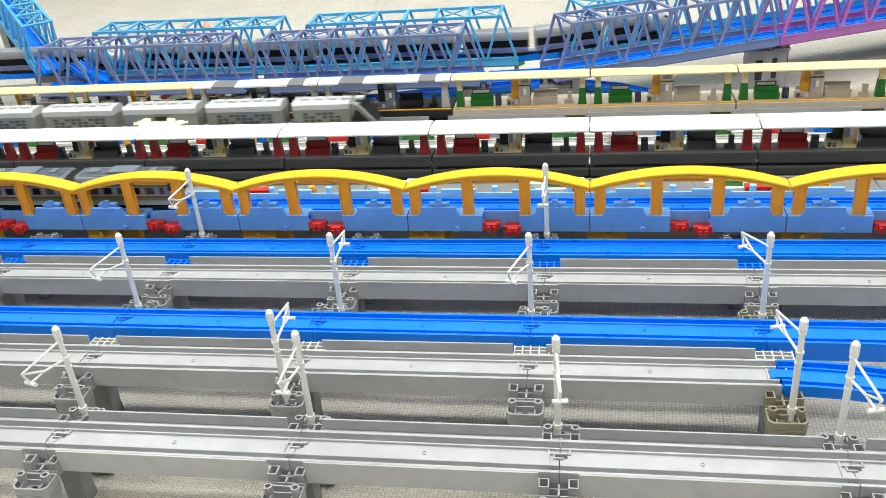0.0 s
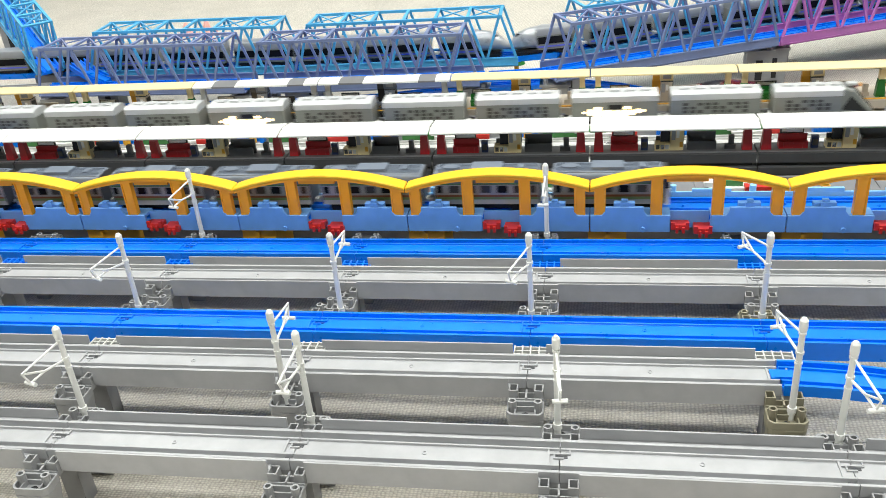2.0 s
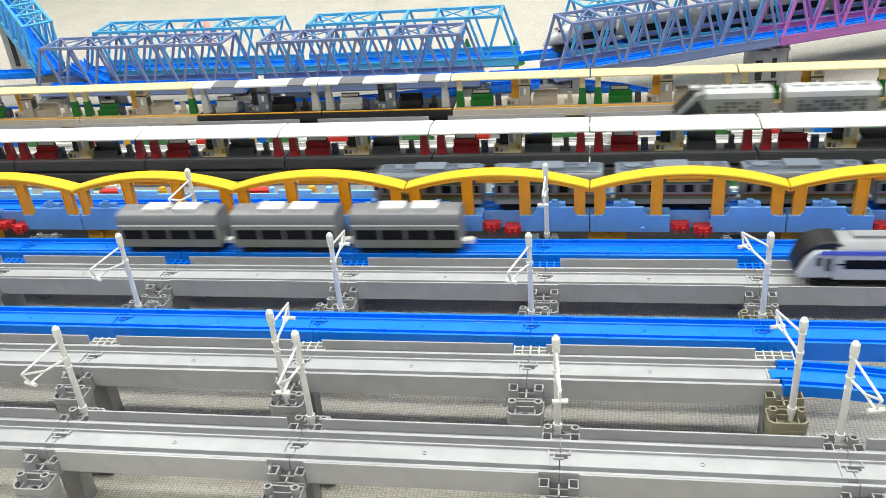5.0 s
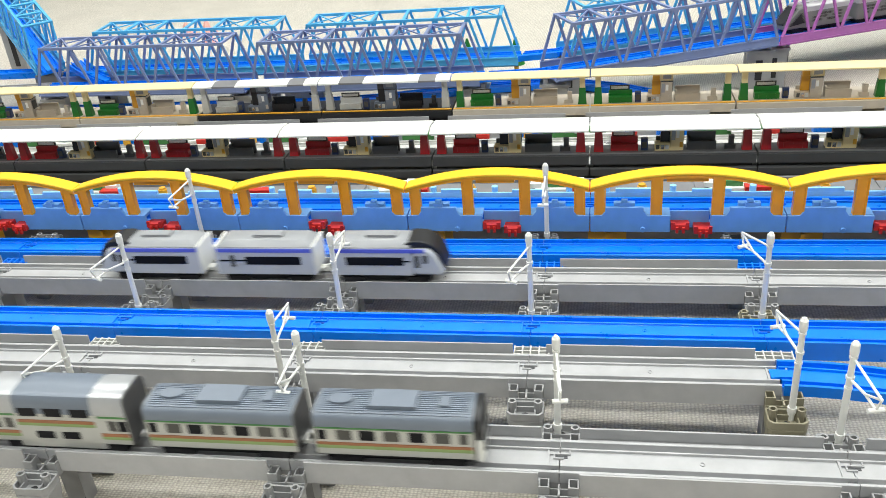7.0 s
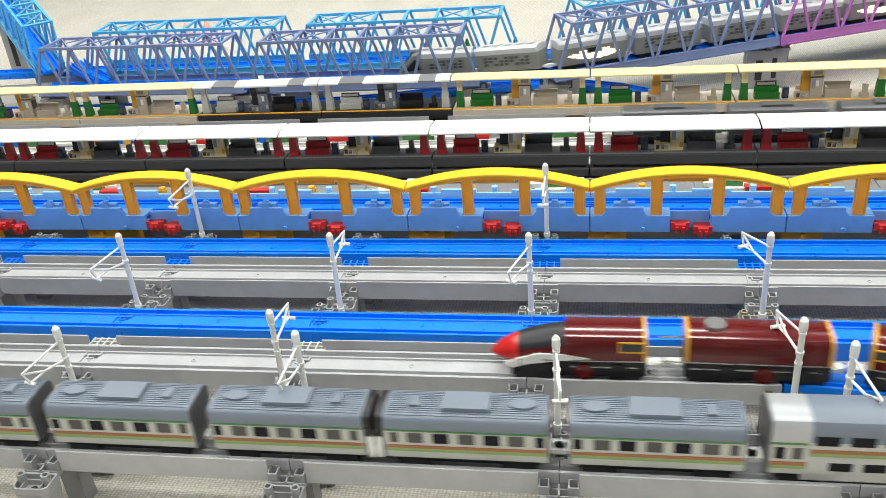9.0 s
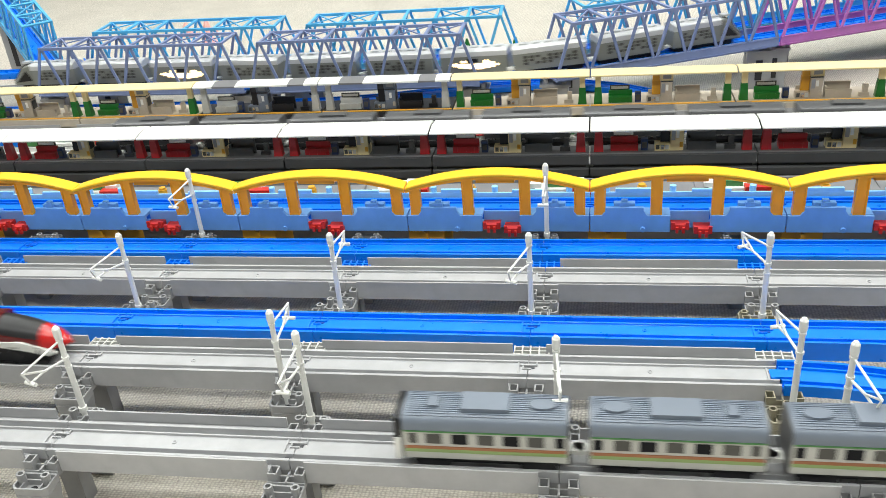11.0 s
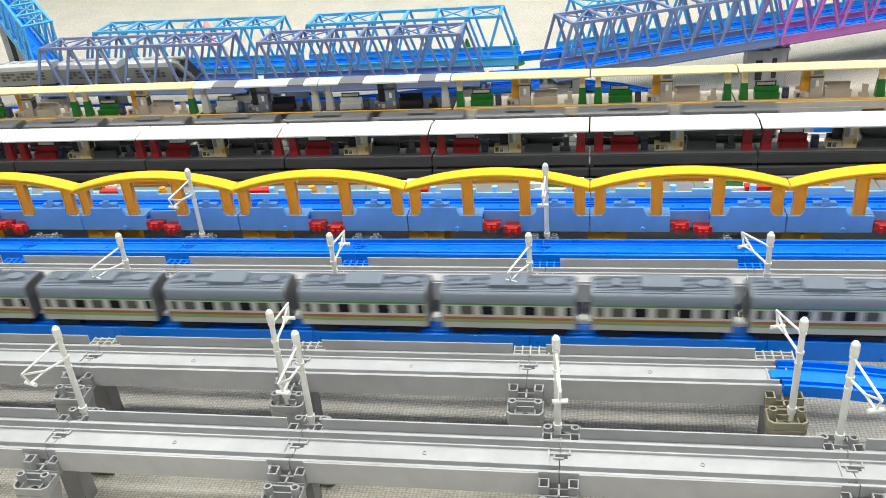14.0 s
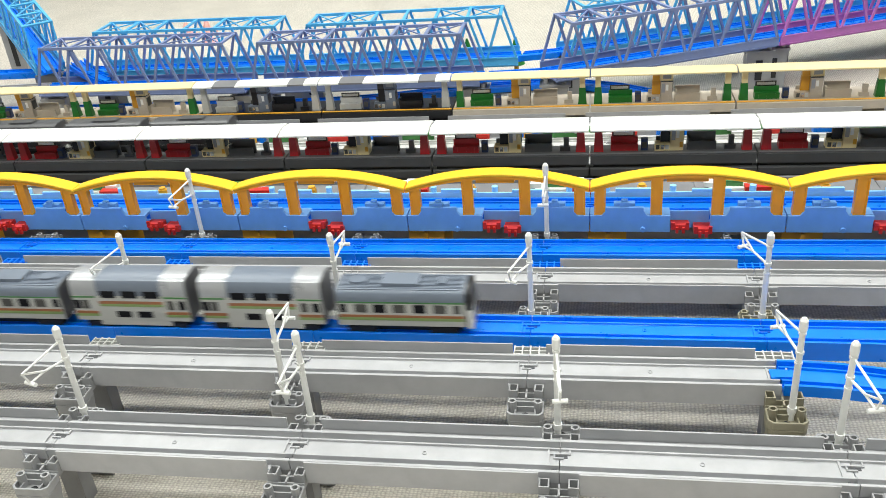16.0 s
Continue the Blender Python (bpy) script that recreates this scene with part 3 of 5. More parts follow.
def platform(name, label, deck, face, line, postm, benchm, roofm, depth, roof_z, roof_in, roof_depth, kioskm=SAND, group="", striped=False, post_gap=0.024):
    """One 216 mm platform section; its front edge top lies at the origin."""
    t = thing(name, label, "toy platform", group)
    e = 0.0011
    x0, x1 = e, S - e
    part("deck", B1(x0, x1, 0.001, depth, -0.012, 0.0), deck, t, bevel=0.0006)
    part("front_face", B1(x0, x1, -0.002, 0.0008, -0.013, -0.0006), face, t, bevel=0.0004)
    part("edge_line", B1(x0, x1, 0.0012, 0.005, 0.0002, 0.0012), line, t)
    part("lower_ledge", B1(x0, x1, -0.010, -0.0022, -0.026, -0.0165), face, t, bevel=0.0006)
    part("base", B1(x0 + 0.004, x1 - 0.004, 0.004, depth - 0.004, -0.085, -0.0122), face, t)
    part("rear_face", B1(x0, x1, depth + 0.0002, depth + 0.003, -0.013, -0.0006), face, t)
    # canopy
    prof = [(roof_in, roof_z - 0.003), (roof_in, roof_z - 0.0003), (roof_in + roof_depth / 2, roof_z + 0.003), (roof_in + roof_depth, roof_z - 0.0003), (roof_in + roof_depth, roof_z - 0.003),
            (roof_in + roof_depth / 2, roof_z)]
    if striped:
        for a, b, mm in ((x0, 0.035, roofm), (0.0352, 0.075, GREY_DK), (0.0752, 0.165, roofm), (0.1652, 0.192, GREY_DK), (0.1922, x1, roofm)):
            bm = bmesh.new()
            sweep(bm, prof, a, b)
            part("canopy_panel", bm, mm, t)
    else:
        bm = bmesh.new()
        sweep(bm, prof, x0, x1)
        part("canopy", bm, roofm, t, bevel=0.0006)
    ym = depth * 0.5
    for x in (0.012, S - 0.012):
        bm = bmesh.new()
        v0 = [(-0.0065, -0.005), (0.0065, -0.005), (0.0065, 0.005), (-0.0065, 0.005)]
        a = [bm.verts.new((x + px, 0.016 + py, 0.0)) for px, py in v0]
        b = [bm.verts.new((x + px * 0.75, 0.016 + py * 0.8, 0.026)) for px, py in v0]
        for i in range(4):
            bm.faces.new((a[i], a[(i + 1) % 4], b[(i + 1) % 4], b[i]))
        bm.faces.new(b)
        bm.faces.new(a[::-1])
        part("post", bm, postm, t, bevel=0.0006)
        part("post_top", B1(x - 0.0042, x + 0.0042, 0.0125, 0.0195, 0.0262, roof_z - 0.0015), CREAM if roofm is CREAM else postm, t)
    bench(t, 0.046, 0.014, 0.0, benchm)
    part("bin", B1(0.068, 0.077, 0.015, 0.022, 0.0, 0.016), NAVY, t, bevel=0.0005)
    part("bin_label", B1(0.0695, 0.0755, 0.0138, 0.0148, 0.004, 0.012), GREYWIN, t)
    kiosk(t, 0.106, 0.013, 0.0, benchm, kioskm, roof_z - 0.002 if roofm is not WHITE or striped else 0.0)
    bm = bmesh.new()
    bx(bm, 0.128, 0.165, 0.014, 0.017, 0.0, 0.012)
    bx(bm, 0.128, 0.165, 0.026, 0.029, 0.0, 0.021)
    bx(bm, 0.128, 0.131, 0.0172, 0.0258, 0.0, 0.016)
    part("stair_wall", bm, deck, t)
    bm = bmesh.new()
    bx(bm, 0.176, 0.190, 0.016, 0.022, 0.0, 0.006)
    bx(bm, 0.181, 0.188, 0.017, 0.023, 0.006, 0.018)
    part("small_post", bm, deck, t)
    return t


G_X, G_Y, G_S, G_Z = -0.7340, 0.5750, -0.0080, 0.0178
gm = platform("platform_dark", "dark grey toy station platform with red benches, white canopy", DECK, DECK, GREY_DK, REDWINE, REDWINE, WHITE, 0.034, 0.0400, -0.012, 0.052,
              CREAM, "dark platforms")
gu = []
for n in range(-5, 11):
    place(gm, gu, row_pose(G_X + n * S, G_Y, G_S, G_Z))
H_X, H_Y, H_S, H_Z = -0.7334, 0.7717, -0.0043, 0.0173
hm = platform("platform_sand", "sand toy station platform with green benches, cream canopy", SAND, SAND, GOLD, GREEN, GREEN, CREAM, 0.060, 0.049, 0.0, 0.036, SAND, "sand platforms")
h2 = platform("platform_black", "black toy station platform, yellow line, striped canopy", BLACK, BLACK, GOLD, PALE_GREY, PALE_GREY, WHITE, 0.060, 0.049, 0.0, 0.036, ROOF, "black platforms", striped=True)
hu, h2u = [], []
for n in range(-5, 12):
    if n in (1, 2):
        place(h2, h2u, row_pose(H_X + n * S, H_Y, H_S, H_Z))
    else:
        place(hm, hu, row_pose(H_X + n * S, H_Y, H_S, H_Z))

# plain track in front of the sand platform and behind both
T1_Y = 0.742
G_BACK = 0.661
plain_master, plain_used = thing("grey_rail", "light grey plastic toy track section", "toy track", "plain grey tracks"), []
part("track_bed", rail_bm(), PALE_GREY, plain_master)
tongue(plain_master, GREY)
for n in range(-11, 12):
    copy_thing(grey_master, row_pose(n * S, T1_Y, H_S))
    place(plain_master, plain_used, row_pose(n * S + 0.05, G_BACK, H_S))


# ---- track furniture between viaduct and platforms ----
def stop_tray():
    t = thing("stop_tray", "white plastic stop tray with green lever on track", "track accessory", "stop trays")
    bm = bmesh.new()
    bx(bm, -0.028, 0.028, -0.012, 0.012, 0.0, 0.004)
    bx(bm, -0.028, 0.028, 0.0092, 0.012, 0.0042, 0.008)
    bx(bm, 0.018, 0.034, -0.008, 0.008, 0.0042, 0.012)
    bx(bm, -0.034, -0.020, -0.008, 0.006, 0.0042, 0.010)
    part("tray", bm, WHITE, t, bevel=0.0012)
    part("lever", B1(-0.012, 0.012, -0.006, 0.006, 0.0045, 0.011), STRIPE_DG, t, "dark green lever", bevel=0.0015)
    return t


def stop_plate():
    t = thing("stop_plate", "red plastic stop plate with yellow knob beside track", "track accessory", "stop plates")
    part("plate", B1(-0.018, 0.018, -0.006, 0.006, 0.0, 0.008), RED, t, bevel=0.001)
    part("base", B1(-0.018, 0.085, -0.003, 0.003, -0.004, -0.0005), GREY, t)
    bm = bmesh.new()
    rod(bm, (0.075, 0, 0.0), (0.075, 0, 0.008), 0.006, 12)
    rod(bm, (0.075, 0, 0.008), (0.075, 0, 0.011), 0.0045, 12)
    part("knob", bm, GOLD, t, "yellow round knob", bevel=0.0006)
    return t


def siding_block():
    t = thing("siding_block", "blue and white plastic track block with green strip", "track accessory", "siding blocks")
    part("block", B1(-0.022, 0.022, -0.006, 0.006, 0.0, 0.022), BLUE, t, bevel=0.001)
    part("strip", B1(0.03, 0.13, -0.004, 0.004, 0.0, 0.010), STRIPE_DG, t, "green strip", bevel=0.001)
    part("rim", B1(0.03, 0.14, 0.006, 0.012, 0.0, 0.014), WHITE, t, "white rim", bevel=0.001)
    bm = bmesh.new()
    bx(bm, 0.028, 0.046, -0.004, 0.005, 0.0105, 0.024)
    bx(bm, 0.100, 0.122, -0.004, 0.005, 0.0105, 0.022)
    part("bracket", bm, WHITE, t, bevel=0.002)
    bm = bmesh.new()
    rod(bm, (0.16, 0, 0.0), (0.16, 0, 0.02), 0.005, 10)
    part("knob", bm, GOLD, t, "yellow knob")
    return t


su, pu, bu = [], [], []
sm, pm_, bm_ = stop_tray(), stop_plate(), siding_block()
FRONT_Y = 0.503
for n in range(-3, 9):
    x = G_X + n * S
    place(sm, su, row_pose(x + 0.175, FRONT_Y, G_S, 0.0022))
    place(pm_, pu, row_pose(x + 0.206, FRONT_Y - 0.012, G_S, 0.0022))
    place(bm_, bu, row_pose(x + 0.118, 0.702, G_S, -0.004))
    place(sm, su, row_pose(x + 0.012, 0.700, G_S, 0.0))
    place(pm_, pu, row_pose(x + 0.050, 0.690, G_S, 0.0))
bm = bmesh.new()
bx(bm, -2.4, 2.4, 0.482, 0.533, -0.012, 0.0)
for x in range(-11, 12):
    bx(bm, x * S + 0.045, x * S + 0.047, 0.482, 0.533, 0.0, 0.0015)
bx(bm, -2.4, 2.4, 0.526, 0.530, 0.0002, 0.004)
bx(bm, -2.4, 2.4, 0.485, 0.489, 0.0002, 0.004)
st = thing("track_bed_row", "grey plastic track strip before dark platform", "toy track")
part("bed", bm, GREY_DK, st)
part("leg", B1(-2.3, 2.3, 0.492, 0.522, FLOOR, -0.0122), GREY_DK, st)
bm = bmesh.new()
bx(bm, -2.4, 2.4, 0.614, 0.765, -0.016, -0.0125)
sd = thing("siding_bed", "light grey plastic track bed behind dark platform", "toy track")
part("bed", bm, PALE_GREY, sd)
part("leg", B1(-2.3, 2.3, 0.66, 0.75, FLOOR, -0.0220), GREY_DK, sd)

# ---- truss bridges ----
RZ = 0.0070          # rail height over a bridge's foot


def truss(length, n, mat, label, width=0.054, height=0.095, group="truss bridges", upright=False):
    """A through truss: side girders, V-shaped web, top chords with cross bracing, blue track inside; foot of its near left end at the origin."""
    t = thing("truss_bridge", label, "toy bridge", group)
    w, h = width, height
    d = length / n
    for y in (0.0, w):
        bm = bmesh.new()
        bx(bm, 0, length, y - 0.0015, y + 0.0015, 0.0, 0.015)
        bx(bm, 0, length, y - 0.0028, y + 0.0028, 0.0132, 0.015)
        bx(bm, 0, length, y - 0.0028, y + 0.0028, 0.0, 0.0015)
        part("side_girder", bm, mat, t)
        bm = bmesh.new()
        bx(bm, 0.0 if upright else d * 0.5 - 0.004, length - d * 0.5 + 0.004, y - 0.0025, y + 0.0025, h - 0.005, h)
        part("top_chord", bm, mat, t, bevel=0.0004)
        for i in range(n):
            for xe, s in ((d * i + 0.003, 1), (d * (i + 1) - 0.003, -1)):
                bm = bmesh.new()
                bar(bm, (xe, y, 0.0135), (d * (i + 0.5) - s * 0.0022, y, h - 0.004), 0.0034, 0.0046)
                part("web_bar", bm, mat, t)
        if upright:
            part("end_post", B1(0.0, 0.0042, y - 0.0017, y + 0.0017, 0.0152, h - 0.0052), mat, t)
    z = h - 0.0022
    for i in range(n):
        x = d * (i + 0.5)
        bm = bmesh.new()
        bx(bm, x - 0.0028, x + 0.0028, 0.0027, w - 0.0027, h - 0.004, h - 0.0006)
        part("cross_beam", bm, mat, t)
        if i < n - 1 and i not in (n // 2 - 1, n // 2):
            bm = bmesh.new()
            m = (x + d / 2, w / 2, z)
            for cx, cy in ((x + 0.002, 0.002), (x + 0.002, w - 0.002), (x + d - 0.002, 0.002), (x + d - 0.002, w - 0.002)):
                bar(bm, (cx, cy, z), m, 0.0024, 0.002)
            part("cross_brace", bm, mat, t)
    part("deck", B1(0.001, length - 0.001, 0.003, w - 0.003, -0.004, -0.0012), mat, t)
    bm = bmesh.new()
    sweep(bm, [(y + w / 2, z + RZ) for y, z in RAIL_PROF], -0.004, length + 0.004)
    part("track_bed", bm, BLUE, t, "blue toy track")
    return t


def along(p0, p1):
    """The pose at p0 that turns the x axis towards p1 and stays upright."""
    p0, p1 = Vector(p0), Vector(p1)
    v = p1 - p0
    return pose(*p0, 0, -math.degrees(math.atan2(v.z, math.hypot(v.x, v.y))), math.degrees(math.atan2(v.y, v.x)))


LEVEL, TURNED = "toy truss bridge on level blue track", "toy truss bridge turning away from the platforms"
# near left corner (x, y, z), heading and climb in degrees, width
SPAN = 0.428
BRIDGES = {"lavender_west": ((-0.9397, 0.9776, -0.0046), -0.7, -0.4, 0.074), "lavender_mid": ((-0.4919, 0.9588, -0.0054), 0.3, 0.1, 0.074),
           "lavender_east": ((0.0747, 0.9091, 0.0150), 24.7, -0.3, 0.075), "orchid": ((0.4676, 1.0895, 0.0126), 24.7, -0.3, 0.075),
           "cyan_west": ((-0.8755, 1.0665, 0.0005), 3.0, -1.2, 0.080), "cyan_mid": ((-0.4319, 1.0685, -0.0035), 2.0, -0.3, 0.080),
           "cyan_east": ((0.0925, 1.0640, 0.0060), 21.0, 0.0, 0.075), "cyan_far": ((0.4960, 1.2190, 0.0060), 21.0, 0.0, 0.075)}


def bridge_pose(key):
    p, yaw, climb, w = BRIDGES[key]
    return pose(*p, 0, -climb, yaw)


def mid_line(key, u, dz=RZ):
    """A point on the track's middle line in a bridge, u from 0 to 1."""
    return tuple(bridge_pose(key) @ Vector((SPAN * u, BRIDGES[key][3] / 2, dz)))


for key, mat, lab in (("lavender_west", PURPLE, "lavender plastic " + LEVEL), ("lavender_mid", PURPLE, "lavender plastic " + LEVEL), ("lavender_east", PURPLE, "lavender plastic " + TURNED),
                      ("orchid", PINK, "orchid pink plastic " + TURNED), ("cyan_west", CYAN, "light blue plastic " + LEVEL), ("cyan_mid", CYAN, "light blue plastic " + LEVEL),
                      ("cyan_east", CYAN, "light blue plastic " + TURNED), ("cyan_far", CYAN, "light blue plastic " + TURNED)):
    truss(SPAN, 7, mat, lab, BRIDGES[key][3]).matrix_basis = bridge_pose(key)
truss(0.43, 8, CYAN, "light blue plastic toy truss bridge climbing away from the corner").matrix_basis = along((-0.930, 1.07, 0.022), (-1.215, 1.36, 0.115))


def rail_run(pts, mat=BLUE, label="bright blue plastic toy track", legs=True):
    """Track along a polyline of (x, y, z), with plain legs."""
    t = thing("track_run", label, "toy track")
    bm = bmesh.new()
    rings = []
    for i, p in enumerate(pts):
        a, b = Vector(pts[max(0, i - 1)]), Vector(pts[min(len(pts) - 1, i + 1)])
        u = (b - a).normalized()
        nrm = Vector((-u.y, u.x, 0)).normalized()
        rings.append([bm.verts.new(Vector(p) + nrm * y + Vector((0, 0, z))) for y, z in RAIL_PROF])
    k = len(RAIL_PROF)
    for i in range(len(pts) - 1):
        for j in range(k):
            bm.faces.new((rings[i][j], rings[i][(j + 1) % k], rings[i + 1][(j + 1) % k], rings[i + 1][j]))
    bm.faces.new(rings[0])
    bm.faces.new(rings[-1][::-1])
    bmesh.ops.recalc_face_normals(bm, faces=bm.faces)
    part("track_bed", bm, mat, t)
    if legs:
        run_len = 0.0
        for a, b in zip(pts, pts[1:]):
            run_len += (Vector(b) - Vector(a)).length
            if run_len > 0.2:
                run_len = 0.0
                part("leg", B1(b[0] - 0.012, b[0] + 0.012, b[1] - 0.012, b[1] + 0.012, FLOOR, b[2] - 0.0085), PIER, t, bevel=0.001)
    return t


def bend(cx, cy, r, a0, a1, z0, z1, n=14):
    return [(cx + r * math.cos(radians(a0 + (a1 - a0) * i / n)), cy + r * math.sin(radians(a0 + (a1 - a0) * i / n)), z0 + (z1 - z0) * i / n) for i in range(n + 1)]


def straight_pts(a, b, step=0.12):
    n = max(1, int((Vector(b) - Vector(a)).length / step))
    return [tuple(Vector(a).lerp(Vector(b), i / n)) for i in range(n + 1)]


TM, CM = 1.0, 1.11
LOOP_X = 0.95


def turn_pts(p0, d0, p1, d1, n=16):
    """A smooth turn from p0, heading d0, to p1, heading d1."""
    p0, d0, p1, d1 = Vector(p0), Vector(d0), Vector(p1), Vector(d1)
    out = []
    for i in range(1, n):
        u = i / n
        out.append(tuple(p0 * (2 * u ** 3 - 3 * u ** 2 + 1) + d0 * (u ** 3 - 2 * u ** 2 + u) + p1 * (3 * u ** 2 - 2 * u ** 3) + d1 * (u ** 3 - u ** 2)))
    return out


# loop: platform track, turning back over the orchid and lavender bridges
EAST = mid_line("orchid", 1.0)
TURN = turn_pts((LOOP_X, T1_Y, 0.0), (1.9, 0, 0), EAST, (-1.9 * math.cos(radians(24.7)), -1.9 * math.sin(radians(24.7)), 0))
BACK = [mid_line(k, u) for k in ("orchid", "lavender_east", "lavender_mid", "lavender_west") for u in (1.0, 0.0)]
LOOP_PTS = straight_pts((-2.45, T1_Y, 0.0), (LOOP_X, T1_Y, 0.0)) + TURN + BACK + [(-2.6, TM - 0.05, -0.01)]
rail_run([(LOOP_X, T1_Y, 0.0)] + TURN + [tuple(Vector(EAST) + Vector((0.004, 0.002, 0)))])
for a, b in (("lavender_mid", "lavender_east"), ("lavender_west", "lavender_mid")):
    rail_run([mid_line(a, 1.01), mid_line(b, -0.01)], legs=False)
rail_run(straight_pts((-2.6, TM - 0.05, -0.01), mid_line("lavender_west", -0.011)), GREY, "grey plastic toy track at the corner")
# rear line over the light blue bridges
FAR_END = tuple(Vector(mid_line("cyan_far", 1.0)) + Vector((2.2 * math.cos(radians(21.0)), 2.2 * math.sin(radians(21.0)), 0)))
REAR_PTS = [(-3.2, CM, 0.0)] + [mid_line(k, u) for k in ("cyan_west", "cyan_mid", "cyan_east", "cyan_far") for u in (0.0, 1.0)] + [FAR_END]
rail_run(straight_pts((-3.2, CM, 0.0), mid_line("cyan_west", -0.011)))
for a, b in (("cyan_west", "cyan_mid"), ("cyan_mid", "cyan_east"), ("cyan_east", "cyan_far")):
    rail_run([mid_line(a, 1.01), mid_line(b, -0.01)], legs=False)
rail_run(straight_pts(mid_line("cyan_far", 1.011), FAR_END))
# low line that bends behind the sand platform
LOW_PTS = straight_pts((-2.728, 1.071, -0.064), (-0.446, 1.071, -0.064)) + [(-0.352, 1.076, -0.064), (-0.257, 1.092, -0.064), (-0.163, 1.119, -0.064), (-0.069, 1.138, -0.064), (0.025, 1.147, -0.064), (0.109, 1.141, -0.064),
                                                                   (0.182, 1.111, -0.064), (0.256, 1.056, -0.064), (0.329, 0.998, -0.064), (0.413, 0.954, -0.064), (0.517, 0.937, -0.064), (0.622, 0.935, -0.064), (2.716, 0.935, -0.064)]
rail_run(LOW_PTS, legs=False)
# blue track from the climbing bridge round the corner on to the level bridges
rail_run(bend(-0.80, 1.20, 0.165, 232, 262, 0.036, 0.006, 8), legs=False)


def bridge_pier(x, y, top, w=0.045, d=0.036):
    t = thing("bridge_pier", "grey plastic stacked pier block under bridge end", "bridge pier", "bridge piers")
    part("column", B1(x - w / 2, x + w / 2, y - d / 2, y + d / 2, FLOOR, top - 0.006), PIER, t, bevel=0.003)
    part("cap", B1(x - w / 2 - 0.004, x + w / 2 + 0.004, y - d / 2 - 0.004, y + d / 2 + 0.004, top - 0.0058, top - 0.0015), PIER, t, bevel=0.001)
    for sx in (-1, 1):
        for sy in (-1, 1):
            bm = bmesh.new()
            tube(bm, x + sx * w * 0.36, y + sy * d * 0.36, top - 0.0014, top + 0.006, 0.0045, 0.0045, 0.0018, 10)
            part("stud", bm, PIER, t)
    part("slot", B1(x - 0.006, x + 0.006, y - d / 2 - 0.0012, y - d / 2 - 0.0002, FLOOR + 0.02, top - 0.02), BLACK, t)
    return t


for key in BRIDGES:
    for u in (0.03,) if key == "cyan_mid" else (0.03, 0.97):
        px_, py_, top = mid_line(key, u, -0.004)
        bridge_pier(px_, py_, top - 0.0065)
for px_, py_, top in ((-0.975, 1.09, 0.012), (-1.03, 1.155, 0.03), (-1.26, 1.40, 0.10)):
    bridge_pier(px_, py_, top)

# small far things on the floor
MARKERS = ((-0.9565, 1.700, 0.034), (-0.9005, 1.708, 0.038), (-0.853, 1.605, 0.034))
for x, y, h in MARKERS:
    t = thing("pink_marker", "small pink plastic cone marker on the carpet", "marker", "pink markers")
    t.location = (x, y, FLOOR)
    bm = bmesh.new()
    rod(bm, (0, 0, 0.004), (0, 0, h), 0.016, 10, 0.004)
    part("cone", bm, PINKISH, t)
    part("base", B1(-0.02, 0.02, -0.02, 0.02, 0, 0.0039), PINKISH, t, bevel=0.001)


for x, y in ((-0.022, 1.25), (-0.123, 1.25)):
    t = thing("toy_tree", "small dark green plastic cone tree behind bridge", "toy tree", "toy trees")
    t.location = (x, y, FLOOR)
    for z, r, h in ((0.022, 0.019, 0.030), (0.038, 0.014, 0.026), (0.054, 0.010, 0.025)):
        bm = bmesh.new()
        rod(bm, (0, 0, z), (0, 0, z + h), r, 12, 0.002)
        part("crown", bm, GREEN, t)
    bm = bmesh.new()
    rod(bm, (0, 0, 0), (0, 0, 0.024), 0.005, 8)
    part("trunk", bm, ORANGE, t)


# ---- trains ----
CAR_L = 0.126


def shell(w, z0, zs, zt, crown=0.42):
    """Cross-section of a car's upper half: side up to zs, then a rounded roof to zt."""
    pts = [(-w, z0), (-w, zs)]
    for i in range(1, 8):
        a = math.pi * i / 8
        pts.append((-w * math.copysign(abs(math.cos(a)) ** crown, math.cos(a)), zs + (zt - zs) * math.sin(a) ** 0.62))
    return pts + [(w, zs), (w, z0)]


def running_gear(t, l, dark=BLACK):
    part("underframe", B1(-l / 2 + 0.006, l / 2 - 0.006, -0.0135, 0.0135, 0.004, 0.0112), dark, t, bevel=0.0008)
    for x in (-l / 2 + 0.022, l / 2 - 0.022):
        bogie = part("bogie", B1(x - 0.014, x + 0.014, -0.0158, 0.0158, 0.002, 0.0085), dark, t, bevel=0.0012)
        for s in (-1, 1):
            bm = bmesh.new()
            rod(bm, (x, s * 0.0105, 0.0052), (x, s * 0.0145, 0.0052), 0.0062, 14)
            part("wheel", bm, dark, bogie)


def coupler(t, x, s):
    bm = bmesh.new()
    bx(bm, *sorted((x, x + s * 0.008)), -0.005, 0.005, 0.009, 0.0125)
    rod(bm, (x + s * 0.0095, 0, 0.008), (x + s * 0.0095, 0, 0.0135), 0.0048, 10)
    part("coupler", bm, WHITE, t)


